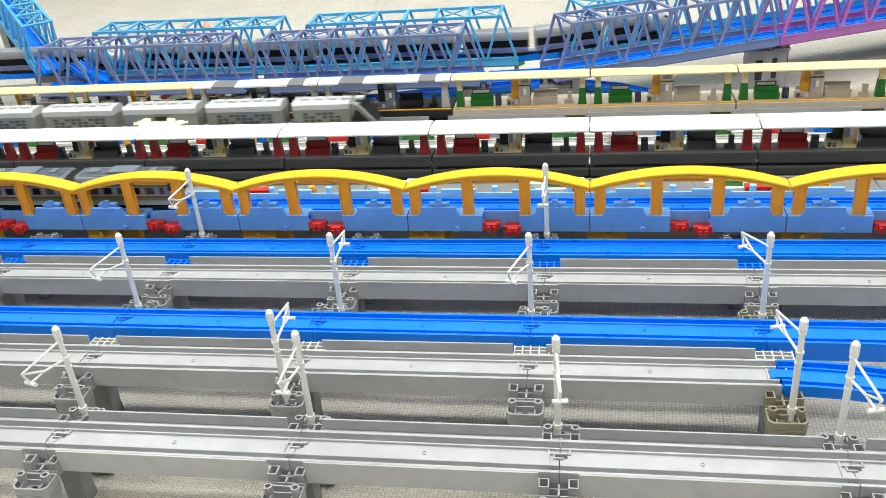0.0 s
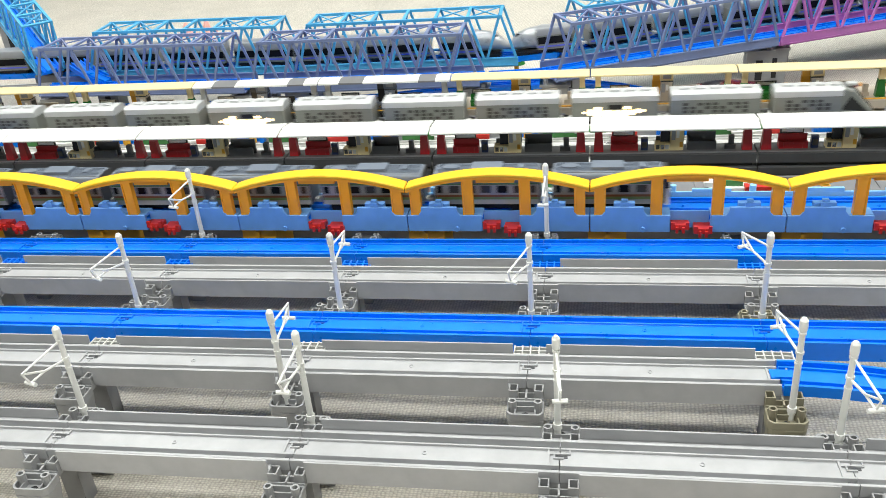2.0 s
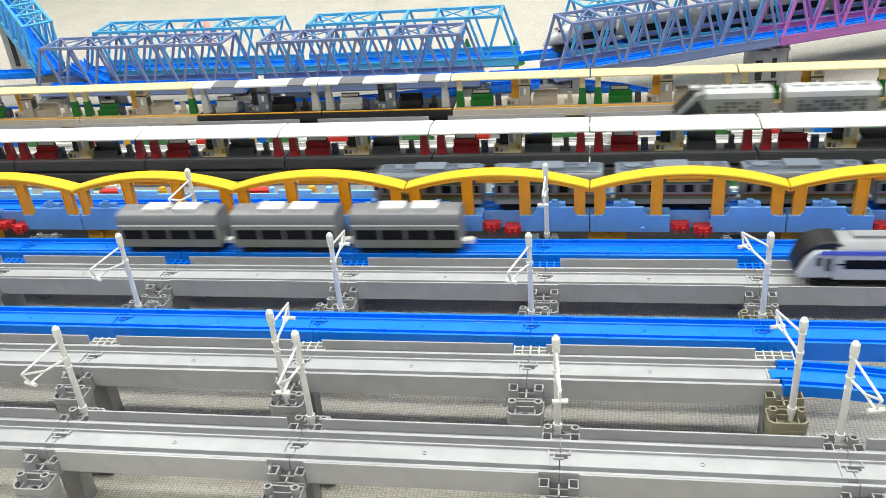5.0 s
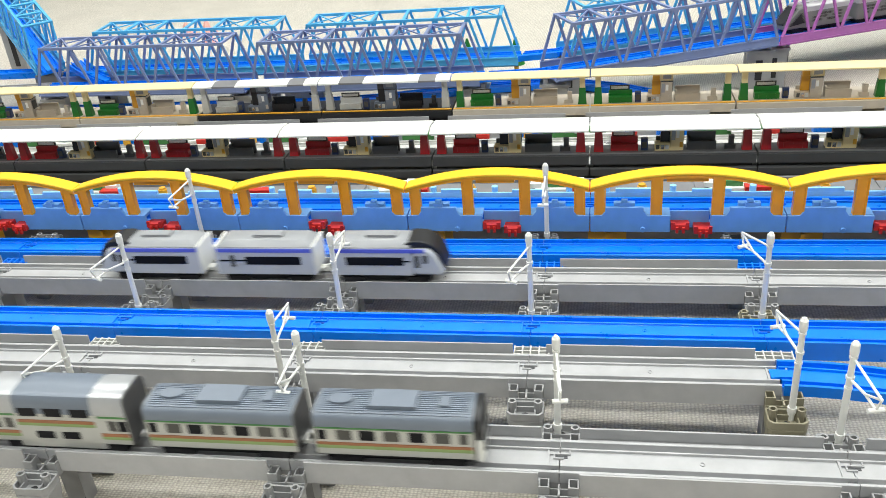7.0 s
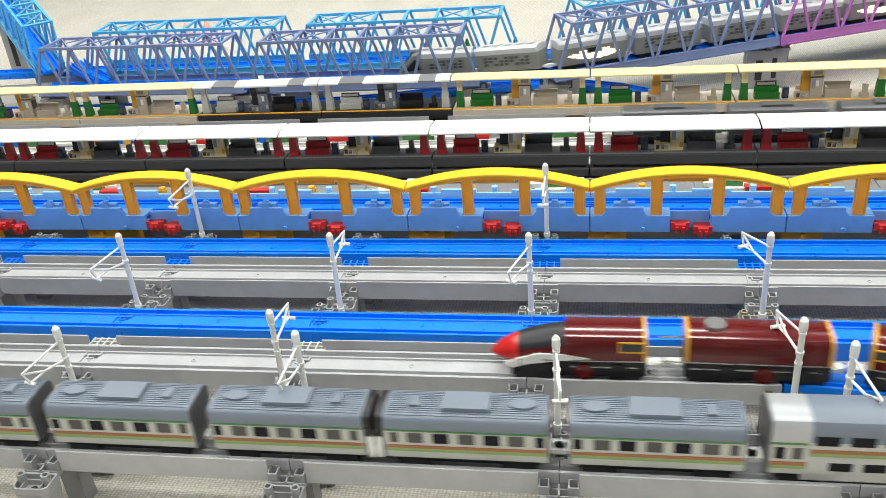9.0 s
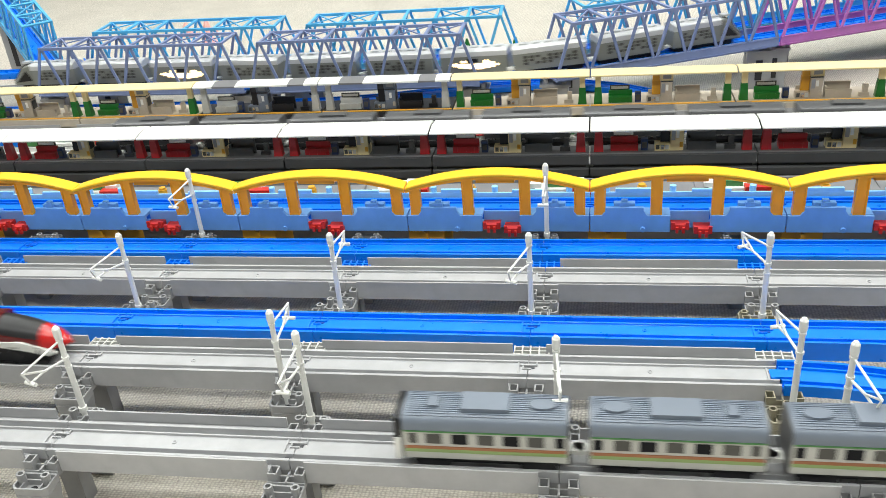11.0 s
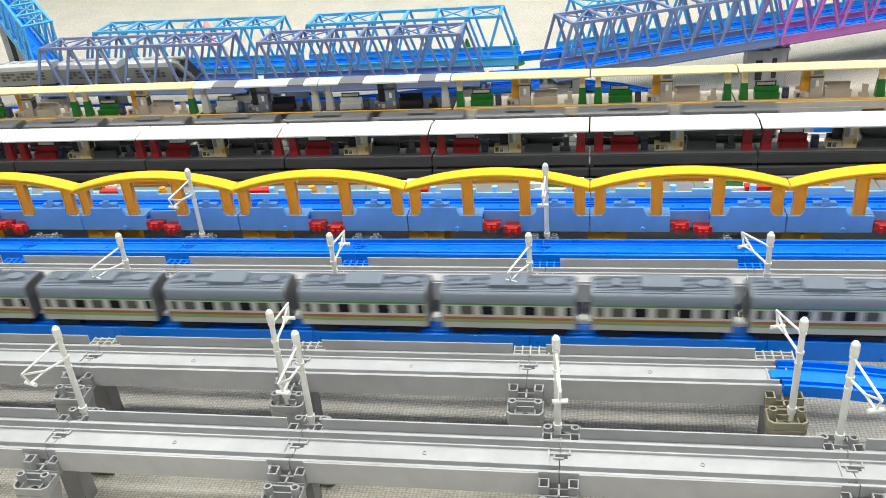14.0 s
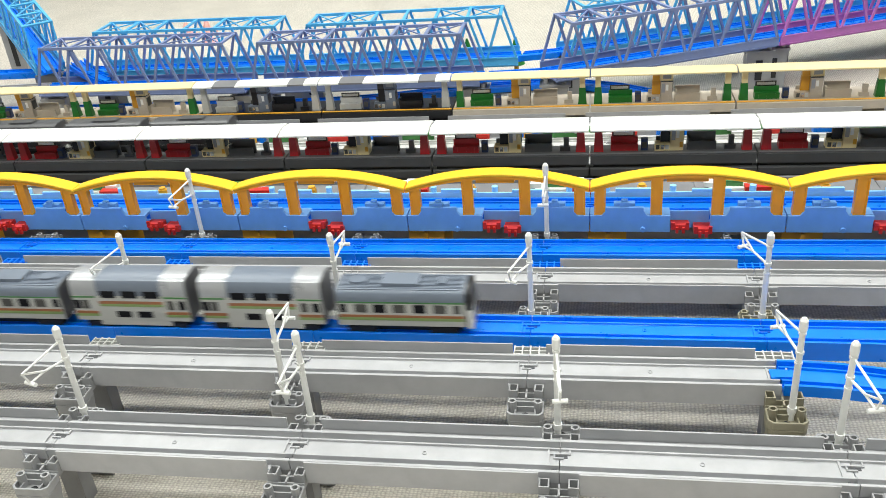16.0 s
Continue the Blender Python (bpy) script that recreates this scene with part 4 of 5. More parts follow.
def commuter(kind, body=BODY, roof=ROOF, stripes=(STRIPE_DG, STRIPE_O, STRIPE_G), label=None):
    """A commuter car. kind: mid, head (cab at +x), deck (double-decker)."""
    lab = {"mid": "ivory toy commuter train car with green and orange stripes", "head": "ivory toy commuter train cab car, green and orange stripes",
           "deck": "silver double-deck toy train car with orange green stripes"}[kind]
    t = thing("train_car", label or lab, "toy train car", "commuter cars")
    l, w = CAR_L, 0.0185
    running_gear(t, l)
    zs, zt = (0.047, 0.0600) if kind == "deck" else (0.0415, 0.0512)
    if kind == "deck":
        for a, b, mm in ((-l / 2, -0.036, SILVER), (-0.0358, 0.0338, roof), (0.034, l / 2, SILVER)):
            bm = bmesh.new()
            sweep(bm, shell(w, zs - 0.006, zs, zt), a, b)
            part("roof_panel", bm, mm, t)
        bm = bmesh.new()
        bx(bm, -l / 2, l / 2, -w + 0.0002, w - 0.0002, 0.0113, zs - 0.0062)
        part("body", bm, body, t, bevel=0.0008)
        bm = bmesh.new()
        bx(bm, -0.040, 0.038, -w + 0.0005, w - 0.0005, 0.0055, 0.0112)
        part("lower_deck", bm, body, t, bevel=0.001)
        for s in (-1, 1):
            Y = lambda a, b: sorted((s * a, s * b))
            f = (w - 0.0004, w + 0.0004)
            for k in range(3):
                part("window", B1(-0.033 + k * 0.0235, -0.0165 + k * 0.0235, *Y(*f), 0.0385, 0.0465), DARKWIN, t)
            for k in range(2):
                part("window", B1(-0.022 + k * 0.0235, -0.006 + k * 0.0235, *Y(*f), 0.0155, 0.0225), DARKWIN, t)
            for x in (-0.060, -0.048, 0.046, 0.055):
                part("window", B1(x, x + 0.0072, *Y(*f), 0.0255, 0.0355), DARKWIN if abs(x) > 0.05 else GREYWIN, t)
            part("stripe", B1(-0.036, 0.034, *Y(*f), 0.0315, 0.0345), stripes[1], t)
            part("stripe", B1(-0.036, 0.034, *Y(*f), 0.0285, 0.0314), stripes[2], t)
            for a, b in ((-0.0625, -0.0375), (0.0375, 0.0625)):
                part("stripe", B1(a, b, *Y(*f), 0.0195, 0.0225), stripes[1], t)
                part("stripe", B1(a, b, *Y(*f), 0.0165, 0.0194), stripes[2], t)
                part("stripe", B1(a, b, *Y(*f), 0.0385, 0.0400), stripes[0], t)
    else:
        bm = bmesh.new()
        sweep(bm, shell(w, zs - 0.003, zs, zt), -l / 2, l / 2)
        part("roof", bm, roof, t)
        bm = bmesh.new()
        bx(bm, -l / 2, l / 2, -w + 0.0002, w - 0.0002, 0.0113, zs - 0.0032)
        part("body", bm, body, t, bevel=0.0008)
        for k in range(-6, 7):
            y = k * 0.0024
            top = zs + (zt - zs) * (1 - min(1.0, abs(y) / w) ** (2 / 0.42)) ** 0.31
            part("roof_rib", B1(-l / 2 + 0.003, l / 2 - 0.003, y - 0.0004, y + 0.0004, top - 0.002, top + 0.0004), roof, t)
        part("roof_unit", B1(-0.019, 0.018, -0.0105, 0.0105, zt - 0.002, zt + 0.0035), roof, t, bevel=0.0012)
        bm = bmesh.new()
        rod(bm, (-0.044, 0, zt - 0.002), (-0.044, 0, zt + 0.002), 0.0105, 16)
        for v in bm.verts:
            v.co.y *= 0.6
        part("roof_fan", bm, roof, t)
        part("roof_vent", B1(0.036, 0.044, -0.006, 0.006, zt - 0.001, zt + 0.0022), roof, t, bevel=0.0006)
        for s in (-1, 1):
            Y = lambda a, b: sorted((s * a, s * b))
            f = (w - 0.0004, w + 0.0004)
            for k, x in enumerate((-0.0605, -0.0455, -0.0270, -0.0075, 0.0125, 0.0325, 0.0520)):
                wd = 0.0065 if k in (0, 6) else 0.0125
                part("window", B1(x, x + wd, *Y(*f), 0.0265, 0.0355), (DARKWIN if k in (0, 2, 4) else GREYWIN), t)
            part("stripe", B1(-l / 2 + 0.001, l / 2 - 0.001, *Y(*f), 0.0372, 0.0384), stripes[0], t)
            part("stripe", B1(-l / 2 + 0.001, l / 2 - 0.001, *Y(*f), 0.0210, 0.0236), stripes[1], t)
            part("stripe", B1(-l / 2 + 0.001, l / 2 - 0.001, *Y(*f), 0.0178, 0.0209), stripes[2], t)
    for s in (-1, 1):
        bm = bmesh.new()
        sweep(bm, shell(w - 0.0004, 0.0118, zs, zt - 0.0004), *sorted((s * (l / 2 + 0.0001), s * (l / 2 + 0.0012))))
        part("end_plate", bm, DECK, t)
        if not (kind == "head" and s > 0):
            coupler(t, s * (l / 2 - 0.001), s)
    if kind == "head":
        bm = bmesh.new()
        bx(bm, l / 2 + 0.0022, l / 2 + 0.0075, -w, w, 0.010, 0.0300)
        part("cab_front", bm, WHITE, t, bevel=0.002)
        bm = bmesh.new()
        sweep(bm, [(l / 2 + 0.0022, 0.0302), (l / 2 + 0.0073, 0.0302), (l / 2 + 0.0062, zs - 0.0020), (l / 2 + 0.0022, zs - 0.0020)], -w + 0.0006, w - 0.0006, "y")
        part("cab_top", bm, BLACK, t, "black cab front", bevel=0.0006)
        part("windscreen", B1(l / 2 + 0.0076, l / 2 + 0.0083, -w + 0.002, w - 0.002, 0.0195, 0.0295), DARKWIN, t)
        bm = bmesh.new()
        sweep(bm, shell(w, zs - 0.0018, zs, zt), l / 2 + 0.0002, l / 2 + 0.006)
        part("cab_roof", bm, BLACK, t)
        for s in (-1, 1):
            part("headlight", B1(l / 2 + 0.0076, l / 2 + 0.0084, s * 0.011 - 0.002, s * 0.011 + 0.002, 0.016, 0.019), STEEL, t)
    return t


def silver_car(kind, lit=False):
    """Silver car with a grid of openings in its side; head has a dark sloping cab at +x."""
    lab = "silver toy train cab car with dark sloping nose" if kind == "head" else ("silver toy train car with lit lamp inside" if lit else "silver toy train car with grid of recesses")
    t = thing("train_car", lab, "toy train car", "silver cars")
    l, w, zs, zt = CAR_L, 0.0185, 0.0425, 0.0515
    running_gear(t, l)
    x1 = l / 2 if kind != "head" else 0.030
    bm = bmesh.new()
    sweep(bm, shell(w, zs - 0.003, zs, zt), -l / 2, x1)
    part("roof", bm, SILVER_PALE, t)
    part("body", B1(-l / 2, x1, -w + 0.0002, w - 0.0002, 0.0105, zs - 0.0032), DULL, t, bevel=0.0008)
    for k in range(-2, 3):
        part("roof_unit", B1(k * 0.022 - 0.007, k * 0.022 + 0.007, -0.006, 0.006, zt - 0.001, zt + 0.0022), SILVER_PALE, t, bevel=0.0006)
    for s in (-1, 1):
        Y = lambda a, b: sorted((s * a, s * b))
        f = (w - 0.0004, w + 0.0004)
        if lit:
            part("recess", B1(-0.009, 0.011, *Y(*f), 0.0290, 0.0355), BLACK, t)
            for x, d, a, b in ((-0.047, 0.0050, 0.0225, 0.0260), (-0.039, 0.0075, 0.0200, 0.0290), (-0.0295, 0.0105, 0.0180, 0.0325), (-0.0165, 0.0120, 0.0165, 0.0270),
                               (-0.0030, 0.0110, 0.0175, 0.0265), (0.0095, 0.0100, 0.0185, 0.0270), (0.0130, 0.0100, 0.0285, 0.0325), (0.0210, 0.0085, 0.0195, 0.0270), (0.0312, 0.0060, 0.0220, 0.0285), (0.0395, 0.0050, 0.0240, 0.0270)):
                part("lamp_slot", B1(x, x + d, *Y(*f), a, b), HEADLAMP, t, "glowing warm lamp opening", bevel=0.0003)
        else:
            for r in range(3):
                for k in range(9):
                    x = -0.046 + k * 0.0105
                    if kind == "head" and x > 0.015:
                        continue
                    if (k + r) % 4 != 3:
                        part("recess", B1(x, x + 0.0075, *Y(*f), 0.0200 + r * 0.0056, 0.0240 + r * 0.0056), GREYWIN, t)
        if kind == "head":
            bm = bmesh.new()
            v = [bm.verts.new((x, s * (w + 0.0006), z)) for x, z in ((0.030, 0.020), (0.064, 0.0165), (0.040, 0.040))]
            bm.faces.new(v)
            part("cab_window", bm, BLACK, t)
    if kind == "head":
        bm = bmesh.new()
        out = [(0.0302, 0.0105), (0.072, 0.0105), (0.072, 0.017), (0.046, 0.046), (0.0302, 0.0505)]
        sweep(bm, out, -w + 0.0004, w - 0.0004, "y")
        part("nose", bm, DULL, t, bevel=0.002)
        bm = bmesh.new()
        sweep(bm, [(0.0722, 0.0185), (0.0735, 0.0185), (0.0475, 0.0475), (0.046, 0.0465)], -w + 0.004, w - 0.004, "y")
        part("windscreen", bm, BLACK, t)
    for s in (-1, 1):
        if not (kind == "head" and s > 0):
            coupler(t, s * (l / 2 - 0.001), s)
    return t


def grey_car():
    t = thing("train_car", "brushed grey toy express train car with dark window band", "toy train car", "grey express cars")
    l, w, zs, zt = CAR_L, 0.0185, 0.042, 0.0535
    running_gear(t, l)
    bm = bmesh.new()
    sweep(bm, shell(w, zs - 0.003, zs, zt), -l / 2, l / 2)
    part("roof", bm, GREY_DK, t)
    part("body", B1(-l / 2, l / 2, -w + 0.0002, w - 0.0002, 0.0105, zs - 0.0032), DULL, t, bevel=0.0008)
    for x in (-0.022, 0.016):
        part("roof_unit", B1(x - 0.014, x + 0.014, -0.010, 0.010, zt - 0.002, zt + 0.003), WHITE, t, bevel=0.001)
    for s in (-1, 1):
        Y = lambda a, b: sorted((s * a, s * b))
        f = (w - 0.0004, w + 0.0004)
        part("window_band", B1(-l / 2 + 0.004, l / 2 - 0.004, *Y(*f), 0.021, 0.033), DARKWIN, t)
        part("trim", B1(-l / 2 + 0.001, l / 2 - 0.001, *Y(*f), 0.0380, 0.0395), WHITE, t)
        for x in (-0.03, 0.0, 0.03):
            part("window_bar", B1(x - 0.0012, x + 0.0012, *Y(w + 0.0004, w + 0.0008), 0.021, 0.033), GREY_DK, t)
        coupler(t, s * (l / 2 - 0.001), s)
    return t


def express(kind):
    """White express car, violet line; head has a black cab at +x."""
    t = thing("train_car", "white toy express train car with violet line" if kind == "mid" else "white toy express cab car with black front", "toy train car", "white express cars")
    l, w, zs, zt = CAR_L, 0.0185, 0.042, 0.0515
    running_gear(t, l)
    x1 = l / 2 if kind == "mid" else 0.036
    bm = bmesh.new()
    sweep(bm, [(-w, 0.0445), (-w * 0.62, zt), (w * 0.62, zt), (w, 0.0445)], -l / 2 + 0.001, x1)
    for v in bm.verts:
        if v.co.z > 0.048:
            v.co.x *= 0.86
    part("roof", bm, ROOF_LT, t, bevel=0.001)
    part("body", B1(-l / 2, x1, -w + 0.0002, w - 0.0002, 0.012, 0.0444), ICE, t, bevel=0.0008)
    part("roof_unit", B1(-0.022, 0.016, -0.006, 0.006, zt + 0.0001, zt + 0.003), ROOF_LT, t, bevel=0.001)
    part("end_cap", B1(-l / 2 - 0.003, -l / 2 - 0.0002, -w, w, 0.012, 0.0465), WHITE, t, bevel=0.0012)
    xe = l / 2 if kind == "mid" else 0.054
    for s in (-1, 1):
        Y = lambda a, b: sorted((s * a, s * b))
        f = (w - 0.0004, w + 0.0005)
        part("stripe", B1(-l / 2 + 0.001, xe - 0.001, *Y(*f), 0.0395, 0.0438), STRIPE_V, t)
        part("window_band", B1(-0.047, 0.026, *Y(*f), 0.0245, 0.0340), DARKWIN, t)
        part("window_line", B1(0.0262, x1 - 0.002, *Y(*f), 0.0285, 0.0300), DARKWIN, t)
        part("door_window", B1(0.040, 0.046, *Y(w + 0.0005, w + 0.001), 0.022, 0.036), GREYWIN, t)
        if kind == "head":
            part("cab_window", B1(0.050, 0.056, *Y(w - 0.0002, w + 0.001), 0.0275, 0.0365), GREYWIN, t)
    if kind == "head":
        bm = bmesh.new()
        sweep(bm, [(0.0362, 0.012), (0.074, 0.012), (0.076, 0.018), (0.066, 0.036), (0.058, 0.0435), (0.0362, 0.0435)], -w + 0.0003, w - 0.0003, "y")
        part("nose", bm, ICE, t, bevel=0.0025)
        bm = bmesh.new()
        sweep(bm, [(0.020, 0.0447), (0.058, 0.0440), (0.067, 0.0365), (0.0765, 0.0185), (0.0785, 0.0185), (0.072, 0.038), (0.064, 0.0470), (0.052, 0.0515), (0.036, 0.0520)], -w + 0.003, w - 0.003, "y")
        part("cab_top", bm, BLACK, t, bevel=0.0022)
    else:
        part("end_cap", B1(l / 2 + 0.0002, l / 2 + 0.003, -w, w, 0.012, 0.0465), WHITE, t, bevel=0.0012)
        coupler(t, l / 2 + 0.002, 1)
    coupler(t, -l / 2 - 0.002, -1)
    for o in t.children:
        for v in o.data.vertices:
            v.co.x *= 0.87
    return t


def red_car(kind):
    """Maroon car over black running gear with gold frames; head has a scarlet bullet nose at +x."""
    t = thing("train_car", "maroon toy train car with gold end frames" if kind == "mid" else "maroon toy train engine with scarlet bullet nose", "toy train car", "maroon cars")
    l, w = CAR_L, 0.0185
    running_gear(t, l)
    x1 = l / 2 - 0.004 if kind == "mid" else 0.010
    bm = bmesh.new()
    sweep(bm, shell(w, 0.0265, 0.040, 0.0545), -l / 2 + 0.004, x1)
    part("body", bm, MAROON, t)
    part("lower_body", B1(-l / 2 + 0.004, x1 + (0.04 if kind == "head" else 0), -w + 0.0015, w - 0.0015, 0.0085, 0.0252), BLACK, t, bevel=0.001)
    for s in (-1, 1):
        Y = lambda a, b: sorted((s * a, s * b))
        part("trim", B1(-l / 2 + 0.004, x1 + 0.02, *Y(w - 0.0006, w + 0.0006), 0.0255, 0.0268), STEEL, t)
        part("trim", B1(-l / 2 + 0.012, x1 - 0.004, *Y(w - 0.0014, w - 0.0004), 0.0175, 0.0187), STEEL, t)
        for k in range(3):
            bm = bmesh.new()
            x = -0.036 + k * 0.030
            rod(bm, (x, s * (w - 0.0014), 0.013), (x, s * (w + 0.0002), 0.013), 0.0085, 18)
            part("drive_wheel", bm, MAROON if k == 1 else BLACK, t)
        bm = bmesh.new()
        for a in ((-0.058, -0.035, 0.036, 0.0375), (-0.058, -0.035, 0.0465, 0.048), (-0.058, -0.0565, 0.0376, 0.0464), (-0.0365, -0.035, 0.0376, 0.0464)):
            bx(bm, a[0], a[1], *Y(w - 0.004, w + 0.0005), a[2], a[3])
        if kind == "head":
            part("cab_frame", bm, GOLD, t, "gold window frame")
            part("cab_window", B1(-0.0563, -0.0367, *Y(w - 0.004, w + 0.0002), 0.0377, 0.0463), CHARCOAL, t)
        else:
            bm.free()
    ends = (-1,) if kind == "head" else (-1, 1)
    for s in ends:
        bm = bmesh.new()
        sweep(bm, shell(w + 0.0008, 0.0268, 0.0403, 0.0553), *sorted((s * (l / 2 - 0.0070), s * (l / 2 - 0.0040))))
        part("end_frame", bm, GOLD, t)
        coupler(t, s * (l / 2 - 0.003), s)
    if kind == "mid":
        bm = bmesh.new()
        rod(bm, (0.034, 0, 0.053), (0.034, 0, 0.058), 0.009, 16)
        part("roof_dome", bm, STEEL, t)
    else:
        # nose: rings that shrink and drop forward
        bm = bmesh.new()
        rings = []
        for i in range(9):
            u = i / 8
            x = 0.0102 + 0.066 * u
            k = math.sqrt(max(0.0, 1 - u ** 2.4))
            zc = 0.034 - 0.012 * u
            ring = []
            for j in range(16):
                a = 2 * math.pi * j / 16
                ring.append(bm.verts.new((x, max(0.12, k) * 0.0182 * math.cos(a), zc + (0.0205 if math.sin(a) > 0 else 0.0145) * max(0.1, k ** 1.1) * math.sin(a))))
            rings.append(ring)
        for a, b in zip(rings, rings[1:]):
            for j in range(16):
                bm.faces.new((a[j], a[(j + 1) % 16], b[(j + 1) % 16], b[j]))
        bm.faces.new(rings[-1])
        bmesh.ops.recalc_face_normals(bm, faces=bm.faces)
        nose = part("nose", bm, MAROON, t)
        nose.data.materials.append(SCARLET)
        nose.data.materials.append(BLACK)
        for p in nose.data.polygons:
            if p.center.x > 0.050:
                p.material_index = 1
            elif p.normal.z > 0.35:
                p.material_index = 2
        for s in (-1, 1):
            bm = bmesh.new()
            pts = [(-0.012, 0.0285), (0.012, 0.0330), (0.034, 0.0330), (0.052, 0.0250), (0.064, 0.0150), (0.057, 0.0130), (0.042, 0.0205), (0.016, 0.0255)]
            off = lambda x: s * (0.0192 - (0.0 if x < 0.03 else (x - 0.03) ** 2 * 5.5))
            a = [bm.verts.new((x, off(x), z)) for x, z in pts]
            b = [bm.verts.new((x, off(x) - s * 0.004, z)) for x, z in pts]
            bm.faces.new(a)
            bm.faces.new(b[::-1])
            for i in range(len(pts)):
                bm.faces.new((a[i], a[(i + 1) % len(pts)], b[(i + 1) % len(pts)], b[i]))
            bmesh.ops.recalc_face_normals(bm, faces=bm.faces)
            part("wing", bm, WHITE, t, "white swept wing stripe")
    for o in t.children_recursive:
        if o.data.users == 1:
            for v in o.data.vertices:
                v.co.z *= 0.90
    return t


def dark_car(kind="mid"):
    t = thing("train_car", "dark grey toy train car with silver line", "toy train car", "dark cars")
    l, w, zs, zt = CAR_L, 0.0185, 0.041, 0.0525
    running_gear(t, l)
    bm = bmesh.new()
    sweep(bm, shell(w, zs - 0.003, zs, zt), -l / 2, l / 2)
    part("roof", bm, DECK, t)
    part("body", B1(-l / 2, l / 2, -w + 0.0002, w - 0.0002, 0.0105, zs - 0.0032), CHARCOAL, t, bevel=0.0008)
    part("roof_unit", B1(-0.02, 0.02, -0.008, 0.008, zt - 0.001, zt + 0.0025), DECK, t, bevel=0.001)
    for s in (-1, 1):
        Y = lambda a, b: sorted((s * a, s * b))
        f = (w - 0.0004, w + 0.0004)
        part("stripe", B1(-l / 2 + 0.001, l / 2 - 0.001, *Y(*f), 0.0155, 0.0175), STEEL, t)
        for k in range(5):
            part("window", B1(-0.055 + k * 0.023, -0.039 + k * 0.023, *Y(*f), 0.024, 0.034), DARKWIN, t)
        coupler(t, s * (l / 2 - 0.001), s)
    return t


MASTER = {}


def car(key):
    """A new car of that kind; the first is the original, the next are copies."""
    makers = {"mid": lambda: commuter("mid"), "head": lambda: commuter("head"), "deck": lambda: commuter("deck"),
              "smid": lambda: silver_car("mid"), "slit": lambda: silver_car("mid", True), "shead": lambda: silver_car("head"),
              "grey": grey_car, "xmid": lambda: express("mid"), "xhead": lambda: express("head"), "rmid": lambda: red_car("mid"), "rhead": lambda: red_car("head"), "dark": dark_car,
              "bmid": lambda: bullet("mid"), "bhead": lambda: bullet("head")}
    if key not in MASTER:
        MASTER[key] = makers[key]()
        return MASTER[key]
    return copy_thing(MASTER[key], pose(0, 0, 0))


def bullet(kind):
    """Dark-banded silver express with a smooth nose at +x for the head."""
    t = thing("train_car", "silver toy bullet train car with dark band" if kind == "mid" else "silver toy bullet train nose car", "toy train car", "bullet cars")
    l, w, zs, zt = CAR_L, 0.0185, 0.040, 0.0515
    running_gear(t, l)
    x1 = l / 2 if kind == "mid" else 0.008
    bm = bmesh.new()
    sweep(bm, shell(w, zs - 0.003, zs, zt), -l / 2, x1)
    part("roof", bm, ROOF_LT, t)
    part("body", B1(-l / 2, x1, -w + 0.0002, w - 0.0002, 0.0105, zs - 0.0032), DULL, t, bevel=0.0008)
    for s in (-1, 1):
        Y = lambda a, b: sorted((s * a, s * b))
        part("window_band", B1(-l / 2 + 0.002, x1 - 0.002, *Y(w - 0.0004, w + 0.0004), 0.021, 0.034), DARKWIN, t)
        part("stripe", B1(-l / 2 + 0.002, x1 - 0.002, *Y(w - 0.0004, w + 0.0004), 0.0145, 0.0175), STRIPE_V, t)
    if kind == "mid":
        coupler(t, l / 2 - 0.001, 1)
    else:
        bm = bmesh.new()
        rings = []
        for i in range(9):
            u = i / 8
            k = math.sqrt(max(0.0, 1 - u ** 2.2))
            rings.append([bm.verts.new((0.0082 + 0.068 * u, 0.0183 * max(0.12, k) * math.cos(a), 0.0105 + 0.003 * u + max(0.06, k ** 1.5) * (0.0205 + 0.0205 * math.sin(a)))) for a in [2 * math.pi * j / 16 for j in range(16)]])
        for a, b in zip(rings, rings[1:]):
            for j in range(16):
                bm.faces.new((a[j], a[(j + 1) % 16], b[(j + 1) % 16], b[j]))
        bm.faces.new(rings[-1])
        bmesh.ops.recalc_face_normals(bm, faces=bm.faces)
        part("nose", bm, SILVER, t)
        part("windscreen", B1(0.036, 0.050, -0.011, 0.011, 0.0375, 0.0425), DARKWIN, t, bevel=0.002)
    coupler(t, -l / 2 + 0.001, -1)
    return t


def polyline(pts):
    """Place and turns at a length along a line of points; past its ends it goes straight on."""
    P = [Vector(p) for p in pts]
    cum = [0.0]
    for a, b in zip(P, P[1:]):
        cum.append(cum[-1] + (b - a).length)

    def point(s):
        i = 0
        while i < len(P) - 2 and s > cum[i + 1]:
            i += 1
        return P[i] + (P[i + 1] - P[i]) * ((s - cum[i]) / (cum[i + 1] - cum[i]))

    def at(s):
        p = point(s)
        a, b = point(s - 0.04), point(s + 0.04)
        m = (a + b) / 2
        d = b - a
        return m.x, m.y, m.z, math.degrees(math.atan2(d.y, d.x)), -math.degrees(math.atan2(d.z, math.hypot(d.x, d.y)))
    return at


def straight(y0, s, z=0.0):
    return lambda x: (x, y0 + s * x, z, math.degrees(math.atan(s)), 0.0)


def line_b(x):
    (ax, ay, aa), (bx_, by_, ba) = b_path(x - 0.04), b_path(x + 0.04)
    return (ax + bx_) / 2, (ay + by_) / 2, 0.0, (aa + ba) / 2, 0.0


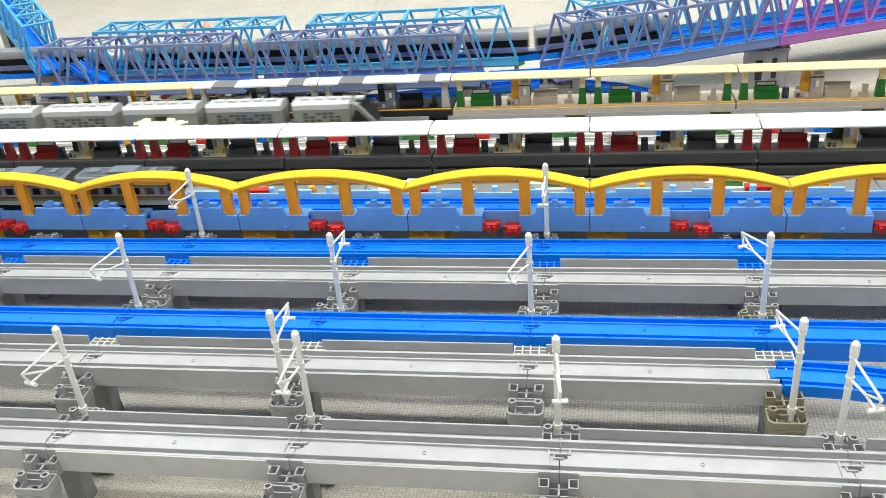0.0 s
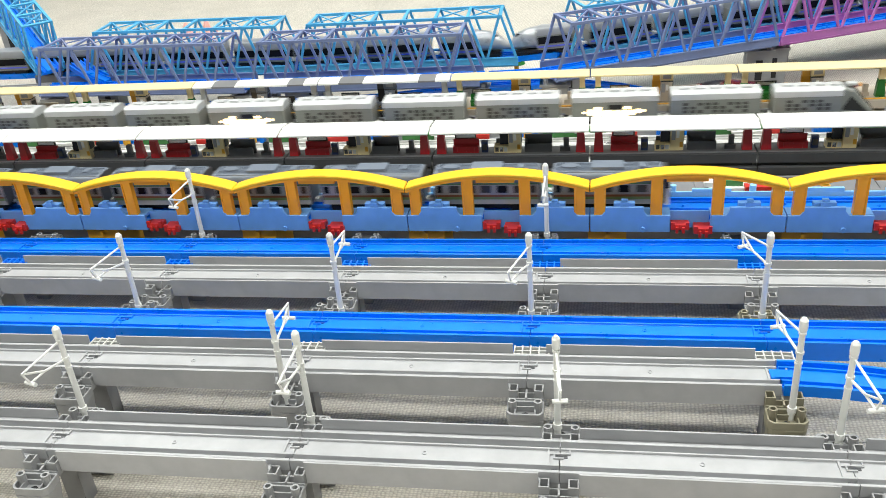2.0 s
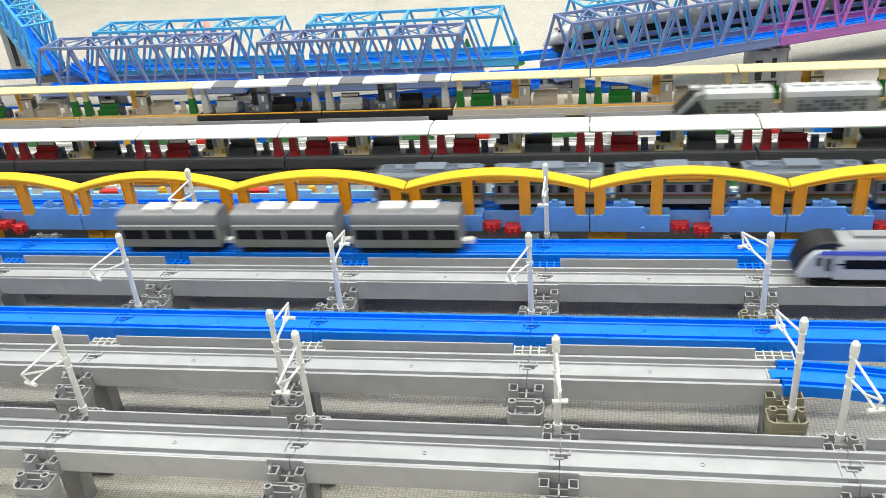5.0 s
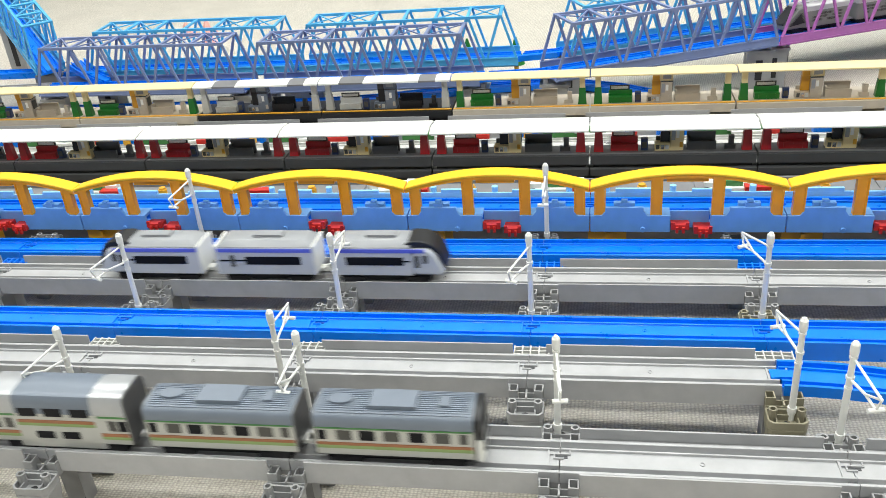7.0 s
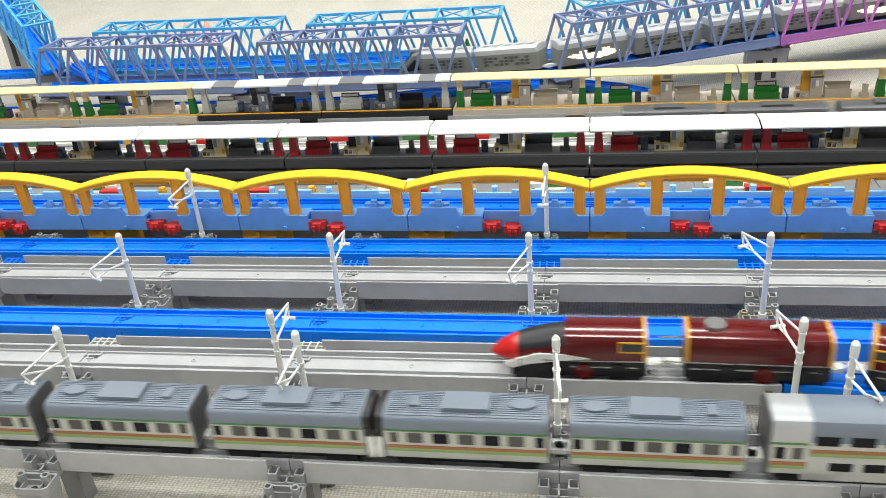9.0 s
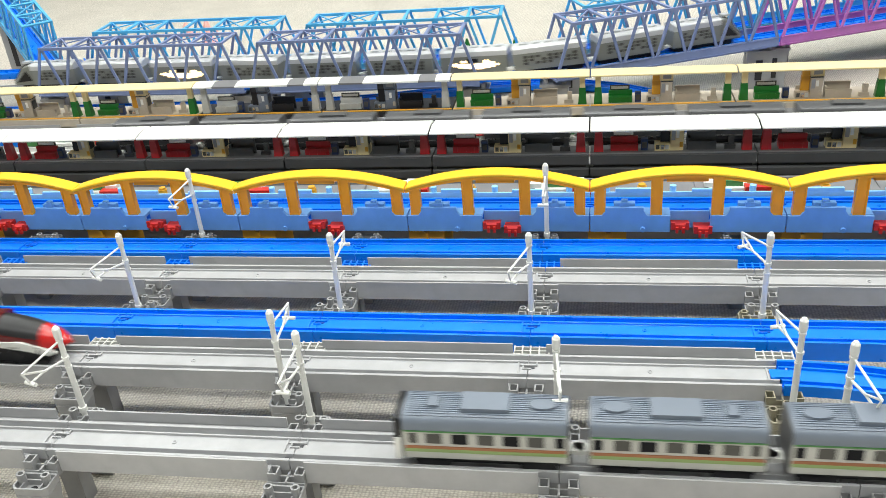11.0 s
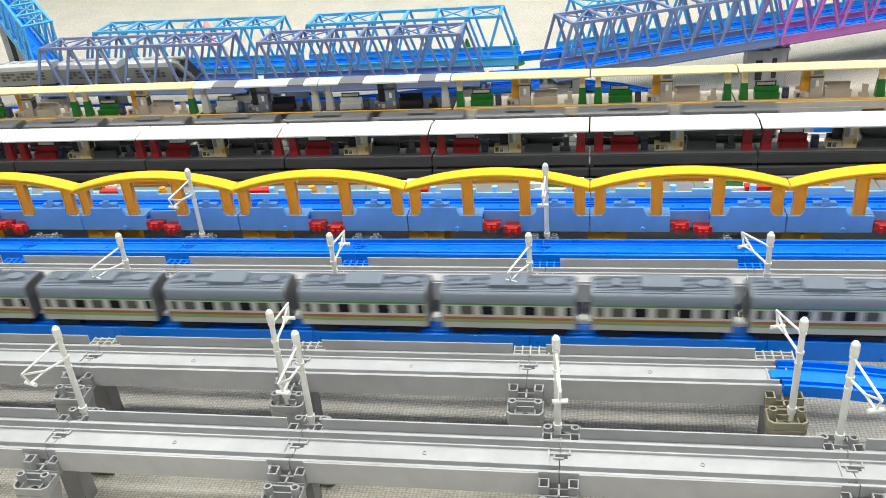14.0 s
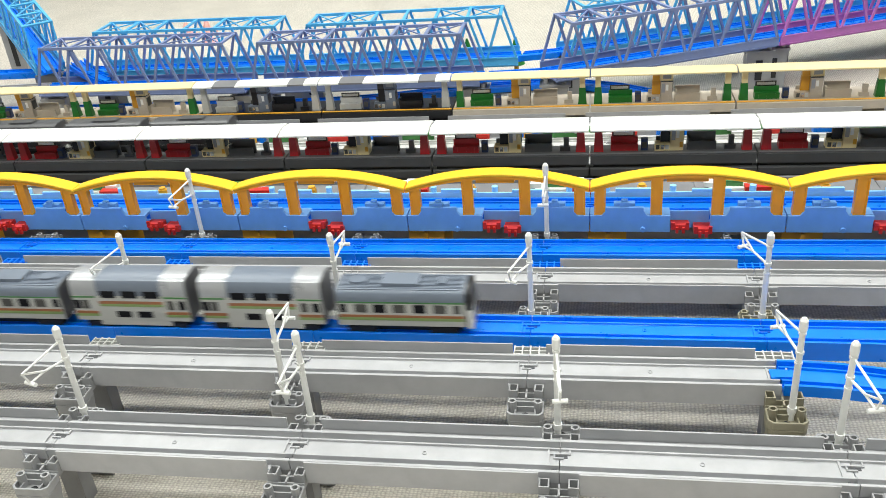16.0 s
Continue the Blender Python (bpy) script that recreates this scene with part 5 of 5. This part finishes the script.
def run(kinds, pitch, way, where, front):
    """Keys a train: kinds from the leading car back ('-' before a name: cab faces backwards), way +1 or -1 along its line,
    where: that line, front: rows of (seconds, place of the leading car's middle on it)."""
    times = sorted({0.0, 1 / 30, 16.0 - 1 / 30, 16.0, *[k * 0.5 for k in range(33)]})

    def lead(t):
        if t <= front[0][0]:
            return front[0][1]
        for (ta, xa), (tb, xb) in zip(front, front[1:]):
            if t <= tb:
                return xa + (xb - xa) * (t - ta) / (tb - ta)
        return front[-1][1]
    for i, k in enumerate(kinds):
        back = k.startswith("-")
        ob = car(k.lstrip("-"))
        rows = []
        for t in times:
            x, y, z, rz, ry = where(lead(t) - way * pitch * i)
            flip = (way < 0) != back
            rows.append((t, pose(x, y, z, 0, -ry if flip else ry, rz + (180 if flip else 0))))
        RUNS.append((ob, rows))


RUNS = []


def motions():
    row = lambda k: straight(ROWS[k][1], ROWS[k][2])
    # front line, to the right; double-deck car third
    run(["head", "mid", "deck", "mid", "-head", "head", "mid", "mid", "-head"], 0.1425, 1, row("A"), [(4.9, -0.667), (7.0, -0.019), (9.0, 0.607), (11.5, 1.338), (12.0, 1.468), (13.5, 1.85)])
    # second blue line, to the left
    run(["head", "mid", "mid", "mid", "mid", "mid", "mid", "deck", "deck", "-head"], 0.1410, -1, row("C"), [(10.2, 0.890), (11.5, 0.398), (12.0, 0.226), (13.5, -0.319), (14.5, -0.700), (16.0, -1.318)])
    # maroon train, to the left
    run(["rhead", "rmid", "-rhead"], 0.150, -1, line_b, [(6.6, 0.90), (9.0, 0.120), (9.5, -0.05), (11.2, -0.84), (12.4, -1.34)])
    # white express, to the left
    run(["xhead", "xmid", "-xhead"], 0.1325, -1, row("D"), [(3.2, 1.06), (6.3, -0.080), (7.0, -0.352), (8.0, -0.718), (10.0, -1.46)])
    # grey express, to the left
    run(["grey", "grey", "grey"], 0.1440, -1, row("E"), [(2.4, 0.83), (3.5, 0.332), (4.0, 0.088), (6.4, -0.995), (7.2, -1.35)])
    # commuter train on the arched viaduct, to the right
    run(["head", "mid", "mid", "mid", "mid", "mid", "mid", "mid", "-head"], 0.142, 1, straight(F_Y + F_RAIL_Y, F_S, F_RAIL_Z), [(0, -0.465), (6.5, 1.538), (9.0, 2.30)])
    # silver train: along the sand platform, round the loop and back over the bridges
    loop = polyline(LOOP_PTS)
    run(["shead", "smid", "slit", "smid", "smid", "smid", "slit", "smid", "smid", "-shead"], 0.1440, 1, loop, [(0, 2.45 - 0.269), (4.2, 2.45 + 1.25)] + [(t, back_s(x)) for t, x in ((7.0, 0.535), (8.0, 0.199), (9.2, -0.214), (11.4, -1.086), (12.0, -1.278), (13.0, -1.635), (14.0, -1.983), (15.0, -2.29), (16.0, -2.529))])
    # dark train behind the dark platform, to the left
    run(["dark"] * 15, 0.1435, -1, straight(G_BACK, H_S), [(7.0, 1.065), (8.8, 0.315), (14.0, -1.69), (16.0, -2.48)])
    # bullet train on the rear bridges, to the right
    run(["bhead", "bmid", "bmid", "bmid", "bmid", "bmid", "bmid", "-bhead"] * 2, 0.1435, 1, polyline(REAR_PTS), [(0, 3.45), (7, 6.3)])
    # second maroon train on the low line, to the right
    run(["rhead", "rmid", "-rhead"], 0.150, 1, polyline(LOW_PTS), [(0, 2.366), (3.0, 3.998), (4.5, 4.82)])
    for ob, rows in RUNS:
        walk(ob, rows)




def back_s(x):
    """Length along the loop at which its way back over the bridges reaches x."""
    pts = LOOP_PTS
    total = 0.0
    n0 = len(pts) - len(BACK) - 1
    for i in range(1, len(pts)):
        p, q = Vector(pts[i - 1]), Vector(pts[i])
        if i > n0 and q.x <= x:
            return total + (q - p).length * (p.x - x) / (p.x - q.x)
        total += (q - p).length
    return total


motions()
